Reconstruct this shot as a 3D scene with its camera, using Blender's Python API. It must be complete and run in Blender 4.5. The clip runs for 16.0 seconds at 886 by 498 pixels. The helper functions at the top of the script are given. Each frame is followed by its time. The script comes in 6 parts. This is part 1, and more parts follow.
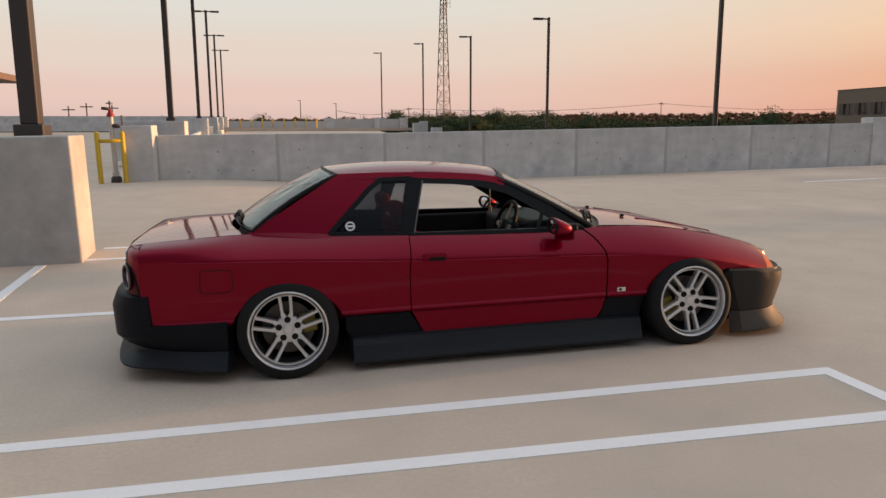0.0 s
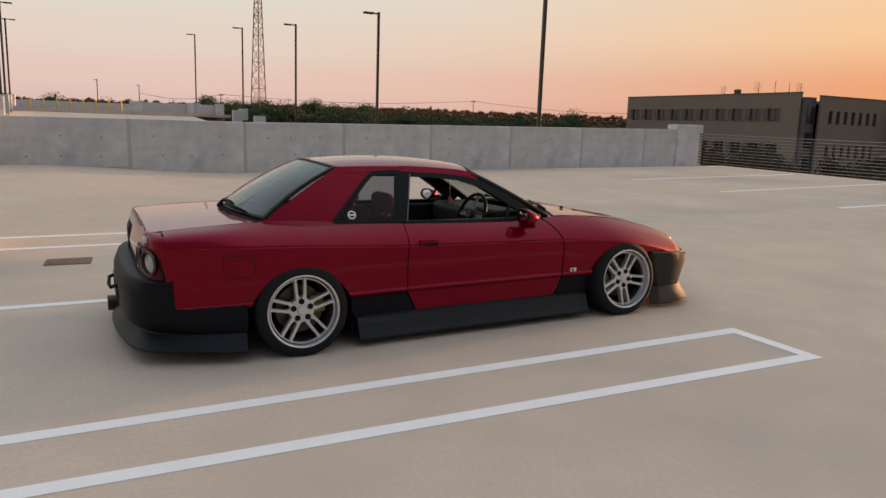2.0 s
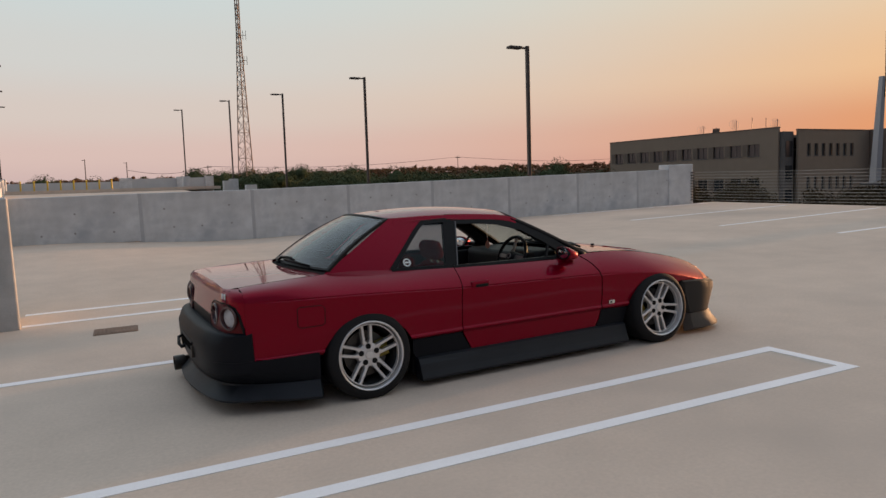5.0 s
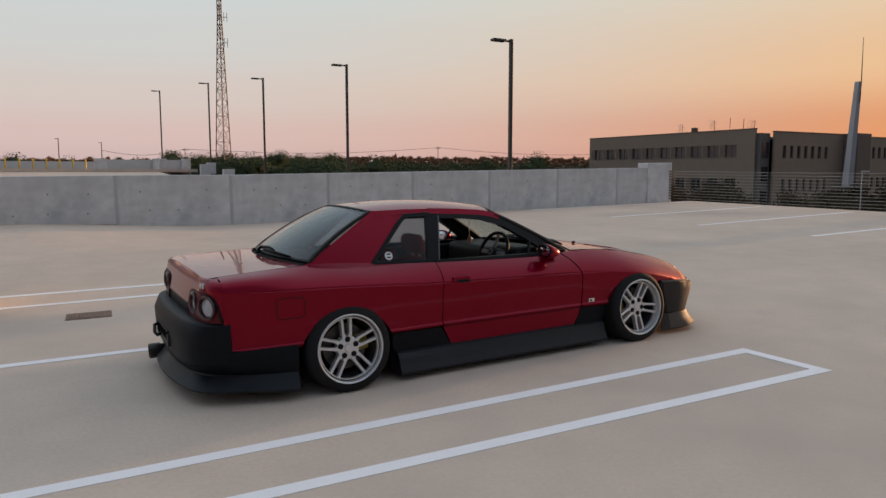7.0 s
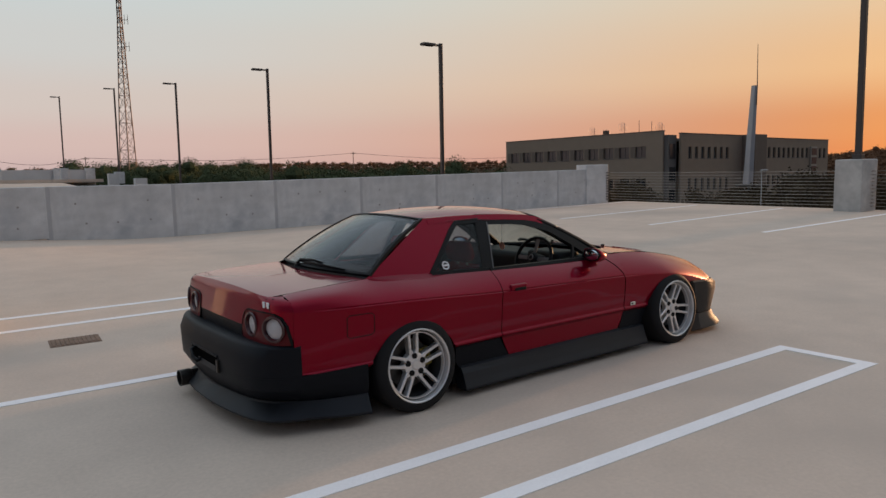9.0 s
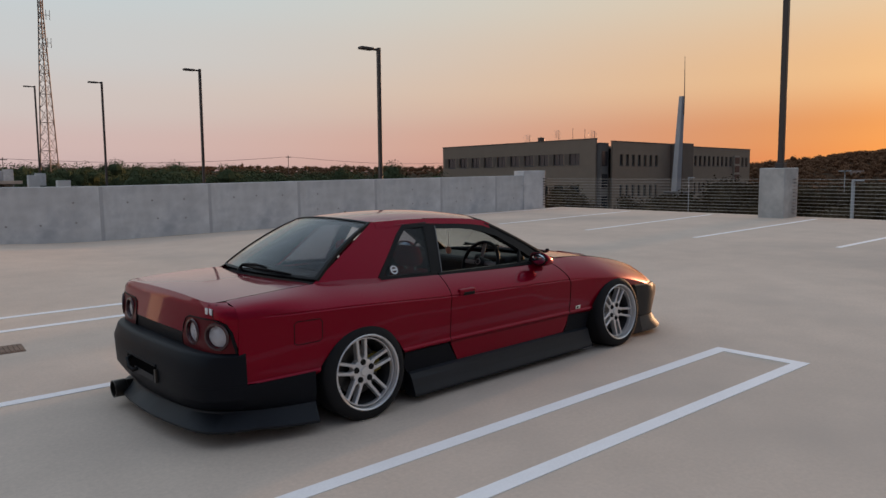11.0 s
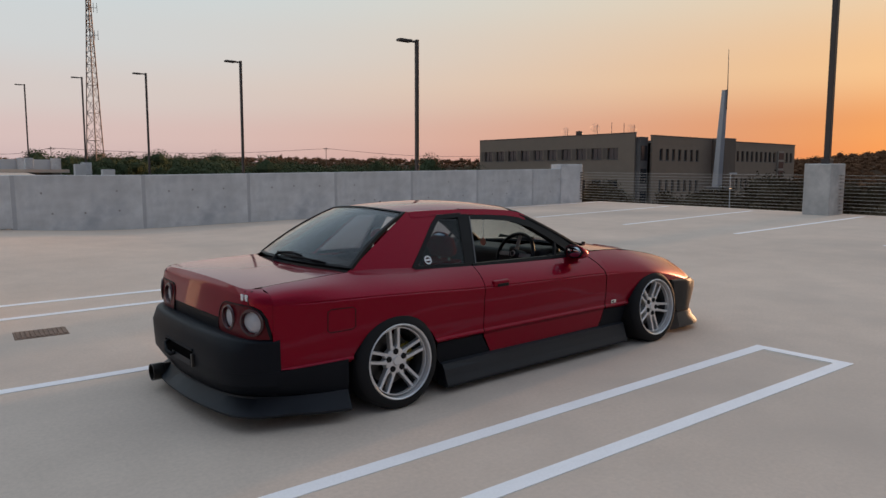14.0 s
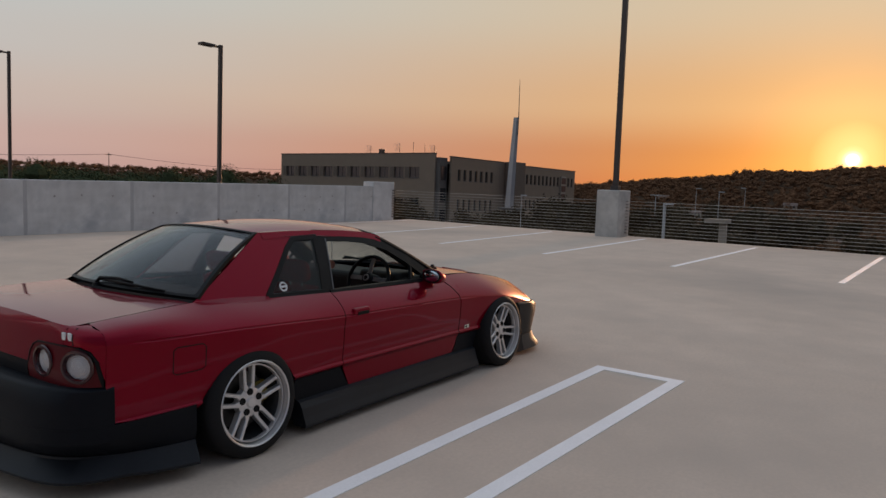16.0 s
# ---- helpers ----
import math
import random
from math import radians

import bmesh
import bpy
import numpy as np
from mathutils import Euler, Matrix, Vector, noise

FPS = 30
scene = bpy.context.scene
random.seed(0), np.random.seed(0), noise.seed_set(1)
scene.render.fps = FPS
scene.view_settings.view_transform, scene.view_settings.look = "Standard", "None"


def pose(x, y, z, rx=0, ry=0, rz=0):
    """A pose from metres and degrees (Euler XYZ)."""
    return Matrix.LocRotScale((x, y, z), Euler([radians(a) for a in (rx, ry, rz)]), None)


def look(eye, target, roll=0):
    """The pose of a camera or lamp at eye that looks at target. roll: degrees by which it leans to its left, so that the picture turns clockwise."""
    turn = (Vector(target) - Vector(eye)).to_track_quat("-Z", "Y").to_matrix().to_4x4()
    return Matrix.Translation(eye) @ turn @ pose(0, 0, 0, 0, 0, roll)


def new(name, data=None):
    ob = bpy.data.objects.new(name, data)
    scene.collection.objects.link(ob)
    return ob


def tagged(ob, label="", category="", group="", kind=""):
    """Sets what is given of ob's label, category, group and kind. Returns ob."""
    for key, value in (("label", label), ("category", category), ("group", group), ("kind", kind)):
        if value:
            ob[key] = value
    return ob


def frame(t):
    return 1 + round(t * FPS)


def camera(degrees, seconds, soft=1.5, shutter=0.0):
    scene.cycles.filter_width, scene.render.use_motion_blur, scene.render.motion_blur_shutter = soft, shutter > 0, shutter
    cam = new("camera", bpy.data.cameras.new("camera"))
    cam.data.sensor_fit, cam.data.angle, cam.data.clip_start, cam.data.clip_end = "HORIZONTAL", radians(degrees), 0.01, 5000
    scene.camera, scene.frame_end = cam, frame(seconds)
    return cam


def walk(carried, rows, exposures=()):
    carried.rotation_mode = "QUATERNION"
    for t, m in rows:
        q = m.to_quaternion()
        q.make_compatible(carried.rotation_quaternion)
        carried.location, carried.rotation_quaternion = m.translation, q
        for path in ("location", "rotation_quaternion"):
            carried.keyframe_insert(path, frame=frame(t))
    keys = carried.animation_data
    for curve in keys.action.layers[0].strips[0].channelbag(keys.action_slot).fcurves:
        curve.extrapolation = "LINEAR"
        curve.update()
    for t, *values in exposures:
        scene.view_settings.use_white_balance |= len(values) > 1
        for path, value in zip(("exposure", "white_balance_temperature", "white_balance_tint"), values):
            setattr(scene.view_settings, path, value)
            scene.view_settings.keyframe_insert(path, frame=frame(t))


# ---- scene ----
cam = camera(63.9, 16.0)

PATH = [
    (0, (-1.262, -4.945, 1.411), (-0.852, -3.015, 1.085), -0.2),
    (0.5, (-1.496, -4.807, 1.449), (-1.061, -2.889, 1.088), -3.3),
    (1, (-1.859, -4.808, 1.426), (-1.299, -2.929, 1.035), -1.6),
    (1.5, (-2.263, -4.851, 1.457), (-1.52, -3.03, 1.095), 1.2),
    (2, (-2.519, -5.084, 1.445), (-1.624, -3.328, 1.105), 2.0),
    (2.5, (-2.732, -5.17, 1.429), (-1.799, -3.423, 1.147), 0.5),
    (3, (-2.966, -5.209, 1.416), (-2.014, -3.467, 1.175), -1.0),
    (3.5, (-3.032, -5.205, 1.405), (-2.11, -3.441, 1.202), -2.1),
    (3.7, (-3.044, -5.202, 1.41), (-2.13, -3.432, 1.224), -2.4),
    (5.8, (-3.036, -5.176, 1.389), (-2.104, -3.417, 1.198), -1.5),
    (6, (-3.046, -5.186, 1.408), (-2.125, -3.422, 1.208), -1.8),
    (6.5, (-3.037, -5.155, 1.416), (-2.12, -3.391, 1.198), -1.4),
    (7, (-3.056, -5.142, 1.422), (-2.077, -3.411, 1.21), 0.0),
    (7.5, (-3.145, -5.059, 1.406), (-2.065, -3.385, 1.229), 1.2),
    (8, (-3.299, -4.785, 1.403), (-2.229, -3.103, 1.237), -0.5),
    (8.5, (-3.494, -4.544, 1.418), (-2.41, -2.873, 1.242), -1.4),
    (9, (-3.752, -4.408, 1.43), (-2.574, -2.804, 1.229), -1.0),
    (9.2, (-3.778, -4.365, 1.429), (-2.512, -2.829, 1.242), -0.9),
    (11.3, (-3.782, -4.314, 1.419), (-2.464, -2.821, 1.23), -0.5),
    (11.5, (-3.786, -4.319, 1.419), (-2.513, -2.787, 1.239), -1.0),
    (12, (-3.774, -4.315, 1.42), (-2.559, -2.734, 1.26), -1.9),
    (12.5, (-3.771, -4.321, 1.413), (-2.58, -2.724, 1.228), -0.8),
    (13, (-3.773, -4.307, 1.404), (-2.643, -2.673, 1.176), 1.0),
    (13.5, (-3.764, -4.303, 1.404), (-2.644, -2.664, 1.158), 0.5),
    (14, (-3.764, -4.305, 1.401), (-2.524, -2.75, 1.193), 0.1),
    (14.5, (-3.749, -4.311, 1.406), (-2.364, -2.874, 1.274), 0.9),
    (15, (-3.718, -4.219, 1.412), (-2.313, -2.8, 1.294), 1.2),
    (15.5, (-3.787, -3.954, 1.415), (-2.336, -2.585, 1.278), 1.1),
    (16, (-3.806, -3.788, 1.421), (-2.18, -2.633, 1.267), 2.0),
]
walk(cam, [(t, look(eye, target, roll)) for t, eye, target, roll in PATH], [(0, 0.34, 7600, 13), (1, 0.38, 7650, 13), (3, 0.20, 7500, 13), (7, 0.14, 6950, 12), (9, 0.10, 7000, 12), (12.5, 0.03, 6500, 12), (13.5, 0.19, 6600, 10), (14.5, 0.04, 6700, 12), (15.0, -0.15, 6600, 12), (15.5, 0.06, 6850, 12), (16, -0.14, 6950, 14)])

# ---- light ----
SUN = Vector((0.9931, 0.1015, 0.0585))
world = bpy.data.worlds.new("sky")
scene.world = world
world.use_nodes = True
wn, wl = world.node_tree.nodes, world.node_tree.links
wn.clear()


def wmath(op, a, b=None, clamp=False):
    n = wn.new("ShaderNodeMath")
    n.operation, n.use_clamp = op, clamp
    for k, v in enumerate((a, b)):
        if v is None:
            continue
        if isinstance(v, (int, float)):
            n.inputs[k].default_value = v
        else:
            wl.new(v, n.inputs[k])
    return n.outputs[0]


def wramp(fac, stops, mode="EASE"):
    n = wn.new("ShaderNodeValToRGB")
    n.color_ramp.interpolation = mode
    e = n.color_ramp.elements
    while len(e) < len(stops):
        e.new(0.5)
    for k, (p, c) in enumerate(stops):
        e[k].position, e[k].color = p, (*c, 1)
    wl.new(fac, n.inputs[0])
    return n.outputs[0]


def wmix(fac, a, b, mode="MIX"):
    n = wn.new("ShaderNodeMix")
    n.data_type, n.blend_type = "RGBA", mode
    if isinstance(fac, (int, float)):
        n.inputs[0].default_value = fac
    else:
        wl.new(fac, n.inputs[0])
    wl.new(a, n.inputs[6])
    wl.new(b, n.inputs[7])
    return n.outputs[2]


wtc = wn.new("ShaderNodeTexCoord")
wsep = wn.new("ShaderNodeSeparateXYZ")
wl.new(wtc.outputs["Generated"], wsep.inputs[0])
wdot = wn.new("ShaderNodeVectorMath")
wdot.operation = "DOT_PRODUCT"
wl.new(wtc.outputs["Generated"], wdot.inputs[0])
wdot.inputs[1].default_value = SUN
el = wmath("MULTIPLY", wsep.outputs[2], 1.0, True)
# sky away from the sun, by height
cool = wramp(el, [(0.0, (0.58, 0.46, 0.49)), (0.05, (0.66, 0.53, 0.535)), (0.10, (0.645, 0.60, 0.60)), (0.17, (0.61, 0.66, 0.69)), (0.26, (0.57, 0.70, 0.76)), (0.5, (0.55, 0.71, 0.86)), (1.0, (0.60, 0.75, 0.96))])
# sky towards the sun, by height
warm = wramp(el, [(0.0, (0.61, 0.146, 0.050)), (0.06, (0.655, 0.218, 0.074)), (0.13, (0.80, 0.468, 0.226)), (0.26, (0.76, 0.63, 0.44)), (0.5, (0.68, 0.72, 0.72)), (1.0, (0.60, 0.75, 0.96))])
near_sun = wmath("POWER", wmath("MULTIPLY", wmath("ADD", wdot.outputs["Value"], 0.05), 0.96, True), 2.9)
base = wmix(near_sun, cool, warm)
sky = wn.new("ShaderNodeTexSky")
sky.sky_type, sky.sun_disc, sky.sun_elevation, sky.sun_rotation = "NISHITA", False, radians(3.3), radians(84.2)
nish = wmix(1.0, sky.outputs[0], wramp(el, [(0.0, (0.10, 0.10, 0.10)), (1.0, (0.10, 0.10, 0.10))]), "MULTIPLY")
both = wmix(0.12, base, nish)
# the eastern half of the sky, behind the viewer, is already dim near the ground
wback = wn.new("ShaderNodeVectorMath")
wback.operation = "DOT_PRODUCT"
wl.new(wtc.outputs["Generated"], wback.inputs[0])
wback.inputs[1].default_value = (-0.55, -0.82, -0.15)
dim = wramp(wmath("ADD", wmath("MULTIPLY", wback.outputs["Value"], 0.5), 0.5), [(0.0, (1, 1, 1)), (0.50, (1, 1, 1)), (0.76, (0.34, 0.37, 0.44)), (1.0, (0.195, 0.24, 0.33))])
both = wmix(1.0, both, dim, "MULTIPLY")
halo = wramp(wmath("POWER", wmath("MAXIMUM", wdot.outputs["Value"], 0.0), 90.0), [(0.0, (0, 0, 0)), (0.5, (0.07, 0.026, 0.0)), (0.9, (0.34, 0.17, 0.03)), (0.985, (0.8, 0.56, 0.20)), (1.0, (1.0, 0.9, 0.5))], "B_SPLINE")
disc = wramp(wmath("MULTIPLY", wmath("SUBTRACT", wdot.outputs["Value"], 0.99991), 11111.0, True), [(0.0, (0, 0, 0)), (0.4, (0.9, 0.7, 0.3)), (0.8, (4.0, 3.2, 1.8)), (1.0, (8.0, 6.5, 4.0))], "EASE")
total = wmix(1.0, wmix(1.0, both, halo, "ADD"), disc, "ADD")
wbg = wn.new("ShaderNodeBackground")
wbg.inputs[1].default_value = 0.96
wl.new(total, wbg.inputs[0])
wl.new(wbg.outputs[0], wn.new("ShaderNodeOutputWorld").inputs[0])

sun = new("sun", bpy.data.lights.new("sun", "SUN"))
sun.data.energy, sun.data.angle, sun.data.color = 5.0, radians(1.0), (1.0, 0.56, 0.30)
sun.matrix_world = look((0, 0, 60), Vector((0, 0, 60)) - SUN)


# ---- materials ----
def material(name, color, rough=0.6, metal=0.0, noise_amp=0.0, noise_scale=4.0, fine=0.0, fine_scale=120.0, bump=0.0, bump_scale=90.0, coat=0.0, vary=0.0, blotch=None, spec=0.5, mid=None):
    """A node material: two scales of tone (broad stains, fine grain), relief, and a tone of its own for each object."""
    m = bpy.data.materials.new(name)
    m.use_nodes = True
    n, l = m.node_tree.nodes, m.node_tree.links
    b = n["Principled BSDF"]
    b.inputs["Roughness"].default_value = rough
    b.inputs["Metallic"].default_value = metal
    b.inputs["Coat Weight"].default_value = coat
    b.inputs["Coat Roughness"].default_value = 0.045
    b.inputs["Specular IOR Level"].default_value = spec
    tc = n.new("ShaderNodeTexCoord")
    rgb = n.new("ShaderNodeRGB")
    rgb.outputs[0].default_value = (*color, 1)
    out = rgb.outputs[0]

    def tone(fac_socket, low, high, prev):
        mp = n.new("ShaderNodeMapRange")
        mp.inputs[3].default_value, mp.inputs[4].default_value = low, high
        l.new(fac_socket, mp.inputs[0])
        mul = n.new("ShaderNodeVectorMath")
        mul.operation = "SCALE"
        l.new(prev, mul.inputs[0])
        l.new(mp.outputs[0], mul.inputs[3])
        return mul.outputs[0]

    def tex(scale, detail=4.0, rough_=0.55):
        t = n.new("ShaderNodeTexNoise")
        t.inputs["Scale"].default_value, t.inputs["Detail"].default_value, t.inputs["Roughness"].default_value = scale, detail, rough_
        l.new(tc.outputs["Object"], t.inputs["Vector"])
        return t.outputs["Fac"]

    if noise_amp:
        out = tone(tex(noise_scale, 6.0), 1 - noise_amp * 1.6, 1 + noise_amp * 1.6, out)
    if fine:
        out = tone(tex(fine_scale, 3.0, 0.7), 1 - fine * 1.6, 1 + fine * 1.6, out)
    if mid:
        out = tone(tex(mid[1], 5.0, 0.62), 1 - mid[0] * 1.6, 1 + mid[0] * 1.6, out)
    if vary:
        oi = n.new("ShaderNodeObjectInfo")
        out = tone(oi.outputs["Random"], 1 - vary, 1 + vary, out)
    if blotch:
        f = tex(blotch[1], 5.0, 0.6)
        mp = n.new("ShaderNodeMapRange")
        mp.inputs[1].default_value, mp.inputs[2].default_value = 0.52, 0.72
        l.new(f, mp.inputs[0])
        mx = n.new("ShaderNodeMix")
        mx.data_type = "RGBA"
        l.new(mp.outputs[0], mx.inputs[0])
        l.new(out, mx.inputs[6])
        mx.inputs[7].default_value = (*blotch[0], 1)
        out = mx.outputs[2]
    l.new(out, b.inputs["Base Color"])
    if bump:
        bp = n.new("ShaderNodeBump")
        bp.inputs["Strength"].default_value, bp.inputs["Distance"].default_value = bump, 0.01
        l.new(tex(bump_scale, 4.0), bp.inputs["Height"])
        l.new(bp.outputs[0], b.inputs["Normal"])
    return m


def glass_material(name, tint, rough=0.0, power=4.5):
    m = bpy.data.materials.new(name)
    m.use_nodes = True
    n, l = m.node_tree.nodes, m.node_tree.links
    n.clear()
    tr, gl, mx, fr = n.new("ShaderNodeBsdfTransparent"), n.new("ShaderNodeBsdfGlossy"), n.new("ShaderNodeMixShader"), n.new("ShaderNodeLayerWeight")
    tr.inputs[0].default_value = (*tint, 1)
    gl.inputs["Roughness"].default_value = rough
    fr.inputs[0].default_value = 0.5
    pw, mul = n.new("ShaderNodeMath"), n.new("ShaderNodeMath")
    pw.operation, mul.operation, mul.use_clamp = "POWER", "MULTIPLY_ADD", True
    pw.inputs[1].default_value = power
    mul.inputs[1].default_value, mul.inputs[2].default_value = 0.80, 0.020
    l.new(fr.outputs["Facing"], pw.inputs[0])
    l.new(pw.outputs[0], mul.inputs[0])
    l.new(mul.outputs[0], mx.inputs[0])
    l.new(tr.outputs[0], mx.inputs[1])
    l.new(gl.outputs[0], mx.inputs[2])
    l.new(mx.outputs[0], n.new("ShaderNodeOutputMaterial").inputs[0])
    return m


M_FLOOR = material("deck_concrete", (0.612, 0.498, 0.408), 0.85, noise_amp=0.10, noise_scale=0.30, mid=(0.08, 1.9), fine=0.10, fine_scale=38, bump=0.12, bump_scale=160, blotch=((0.49, 0.41, 0.345), 0.17), spec=0.0)

M_WALL = material("wall_concrete", (0.575, 0.575, 0.575), 0.85, noise_amp=0.24, noise_scale=1.3, mid=(0.10, 5.0), fine=0.07, fine_scale=50, bump=0.25, bump_scale=70, vary=0.04, blotch=((0.43, 0.445, 0.465), 1.1), spec=0.3)
M_JOINT = material("joint_sealant", (0.44, 0.44, 0.45), 0.8, noise_amp=0.1, noise_scale=5)
M_HOLE = material("tie_hole", (0.30, 0.285, 0.275), 0.9, noise_amp=0.2, noise_scale=30)
M_LINE = material("white_road_paint", (0.87, 0.86, 0.86), 0.8, spec=0.1, noise_amp=0.05, noise_scale=3, fine=0.06, fine_scale=80, bump=0.1)
M_RUST = material("rusty_iron", (0.23, 0.145, 0.10), 0.9, noise_amp=0.35, noise_scale=9, bump=0.4, bump_scale=60)
M_TOWER = material("weathered_tower_steel", (0.17, 0.13, 0.115), 0.6, metal=0.2, noise_amp=0.12, noise_scale=2)
M_POLE = material("dark_bronze_paint", (0.055, 0.045, 0.042), 0.5, noise_amp=0.1, noise_scale=3, metal=0.2)
M_YELLOW = material("yellow_safety_paint", (0.62, 0.40, 0.03), 0.45, noise_amp=0.08, noise_scale=6, coat=0.2)
M_STEEL = material("galvanised_steel", (0.33, 0.32, 0.31), 0.5, metal=0.6, noise_amp=0.1, noise_scale=8)
M_PALEPIPE = material("pale_painted_pipe", (0.60, 0.57, 0.53), 0.5, noise_amp=0.1, noise_scale=6)
M_CABLE = material("cable_steel", (0.42, 0.39, 0.355), 0.45, metal=0.35, noise_amp=0.05, noise_scale=2)
M_REDIRON = material("red_valve_paint", (0.33, 0.02, 0.02), 0.4, noise_amp=0.1, noise_scale=15)
M_SPIRE = material("brushed_spire_metal", (0.40, 0.40, 0.415), 0.4, metal=0.3, noise_amp=0.06, noise_scale=0.6)
M_PIER = material("pedestal_concrete", (0.47, 0.455, 0.435), 0.88, noise_amp=0.25, noise_scale=1.6, mid=(0.15, 5.0), fine=0.06, fine_scale=50, bump=0.3, bump_scale=60, blotch=((0.36, 0.355, 0.35), 1.4), spec=0.3)
M_BRICK = material("tan_brick", (0.285, 0.215, 0.160), 0.85, noise_amp=0.08, noise_scale=0.7, fine=0.08, fine_scale=9, bump=0.2, bump_scale=15)
# darker brick of panels and copings, and shade put on the core block
M_BRICKDARK = material("brown_brick_and_shade", (0.165, 0.125, 0.098), 0.85, noise_amp=0.08, noise_scale=0.7, fine=0.08, fine_scale=9, bump=0.2, bump_scale=15)
M_BAND = material("grey_stone", (0.14, 0.125, 0.115), 0.8, noise_amp=0.1, noise_scale=1)
M_DKGLASS = material("dark_window_glass", (0.03, 0.033, 0.037), 0.12, spec=0.6)
M_LEAF = material("oak_leaves", (0.060, 0.076, 0.038), 0.85, noise_amp=0.26, noise_scale=0.12, fine=0.12, fine_scale=1.0, spec=0.05)
M_LEAF2 = material("cedar_leaves", (0.068, 0.050, 0.030), 0.9, noise_amp=0.22, noise_scale=0.2, fine=0.12, fine_scale=1.2, spec=0.05)
# warm haze over the far hills is put into this leaf colour
M_FARLEAF = material("haze_tinted_far_leaves", (0.165, 0.088, 0.050), 0.95, noise_amp=0.18, noise_scale=0.03, spec=0.05)
M_BARK = material("bark", (0.09, 0.07, 0.055), 0.9, noise_amp=0.2, noise_scale=6, bump=0.4, bump_scale=20)
M_GRASS = material("scrub_ground", (0.066, 0.040, 0.024), 0.95, noise_amp=0.25, noise_scale=0.02, fine=0.15, fine_scale=0.3, spec=0.05)
M_ASPHALT = material("asphalt", (0.06, 0.06, 0.06), 0.85, noise_amp=0.12, noise_scale=0.2)
M_WHITEWALL = material("pale_concrete", (0.50, 0.50, 0.50), 0.8, noise_amp=0.08, noise_scale=0.8)
M_ROOFTILE = material("house_roof", (0.16, 0.11, 0.09), 0.85, noise_amp=0.12, noise_scale=2)
M_REDPANEL = material("dark_red_louvre", (0.11, 0.040, 0.030), 0.6, noise_amp=0.08, noise_scale=2)
M_STUCCO = material("house_stucco", (0.38, 0.32, 0.26), 0.85, noise_amp=0.1, noise_scale=1)

M_PAINT = material("wine_red_car_paint", (0.220, 0.0006, 0.0145), 0.34, metal=0.55, noise_amp=0.03, noise_scale=1.5, fine=0.03, fine_scale=400, coat=1.0, spec=0.0)
M_PAINT.node_tree.nodes["Principled BSDF"].inputs["Coat IOR"].default_value = 1.25
M_FADED = material("matt_black_plastic", (0.0055, 0.0070, 0.0105), 0.48, noise_amp=0.18, noise_scale=3, fine=0.06, fine_scale=60, bump=0.04, bump_scale=200, spec=0.13)
# dusty plastic of the skirts; for the rear lip it stands for sky light
M_SKIRT = material("dusty_skylit_grey_plastic", (0.0105, 0.0128, 0.0175), 0.5, noise_amp=0.2, noise_scale=4, fine=0.08, fine_scale=70, bump=0.04, bump_scale=200, spec=0.3)
# front bumper black, paler for dust and for low sun put into it
M_FRONT = material("dusty_sunlit_black_plastic", (0.028, 0.025, 0.023), 0.5, noise_amp=0.18, noise_scale=4, fine=0.08, fine_scale=60, bump=0.04, bump_scale=200, spec=0.2)
# black lip whose tan is sunlight put into the base colour
M_LIP = material("sunlit_black_lip", (0.072, 0.063, 0.055), 0.6, noise_amp=0.15, noise_scale=5, fine=0.1, fine_scale=60, spec=0.3)
# near-black that stands for shade inside the plate recess
M_RECESS_SHADE = material("recess_shade_black", (0.0015, 0.0015, 0.0018), 0.9, noise_amp=0.2, noise_scale=12, spec=0.02)
# rubber trim; its black also stands for shade on the red windscreen pillars
M_TRIM = material("black_rubber_and_pillar_shade", (0.005, 0.005, 0.006), 0.5, spec=0.18)
M_SEAM = material("grey_pillar_seam", (0.10, 0.10, 0.105), 0.5)
M_TYRE = material("tyre_rubber", (0.010, 0.010, 0.011), 0.8, noise_amp=0.15, noise_scale=10, bump=0.1, bump_scale=80, spec=0.3)
M_RIM = material("silver_alloy", (0.66, 0.645, 0.635), 0.30, metal=0.5, noise_amp=0.05, noise_scale=6, coat=0.3)
# wheel barrel, far darker than the silver rim
M_RIMIN = material("dark_alloy_barrel", (0.035, 0.035, 0.037), 0.55, metal=0.5)
M_DISC = material("brake_disc_steel", (0.07, 0.065, 0.06), 0.4, metal=0.9)
M_CALIPER = material("yellow_caliper_paint", (0.30, 0.22, 0.03), 0.4)
M_DARK = material("dark_interior", (0.009, 0.0085, 0.0085), 0.8, noise_amp=0.15, noise_scale=5, spec=0.2)
M_DASH = material("dashboard_vinyl", (0.016, 0.015, 0.015), 0.6, noise_amp=0.1, noise_scale=6, bump=0.1, bump_scale=150, spec=0.3)
M_SEAT = material("red_seat_cloth", (0.26, 0.010, 0.016), 0.9, noise_amp=0.12, noise_scale=8, bump=0.1, bump_scale=180, spec=0.2)
M_CHROME = material("chrome", (0.7, 0.7, 0.7), 0.12, metal=1.0)
M_RINGRED = material("dark_red_lamp_ring", (0.035, 0.003, 0.006), 0.3, coat=0.3)
M_LAMPRED = material("red_lamp_plastic", (0.09, 0.002, 0.006), 0.35, spec=0.15, coat=0.1, noise_amp=0.05, noise_scale=8)
M_LAMPLENS = material("pale_ribbed_lamp_lens", (0.46, 0.45, 0.47), 0.2, coat=0.5, fine=0.2, fine_scale=260)
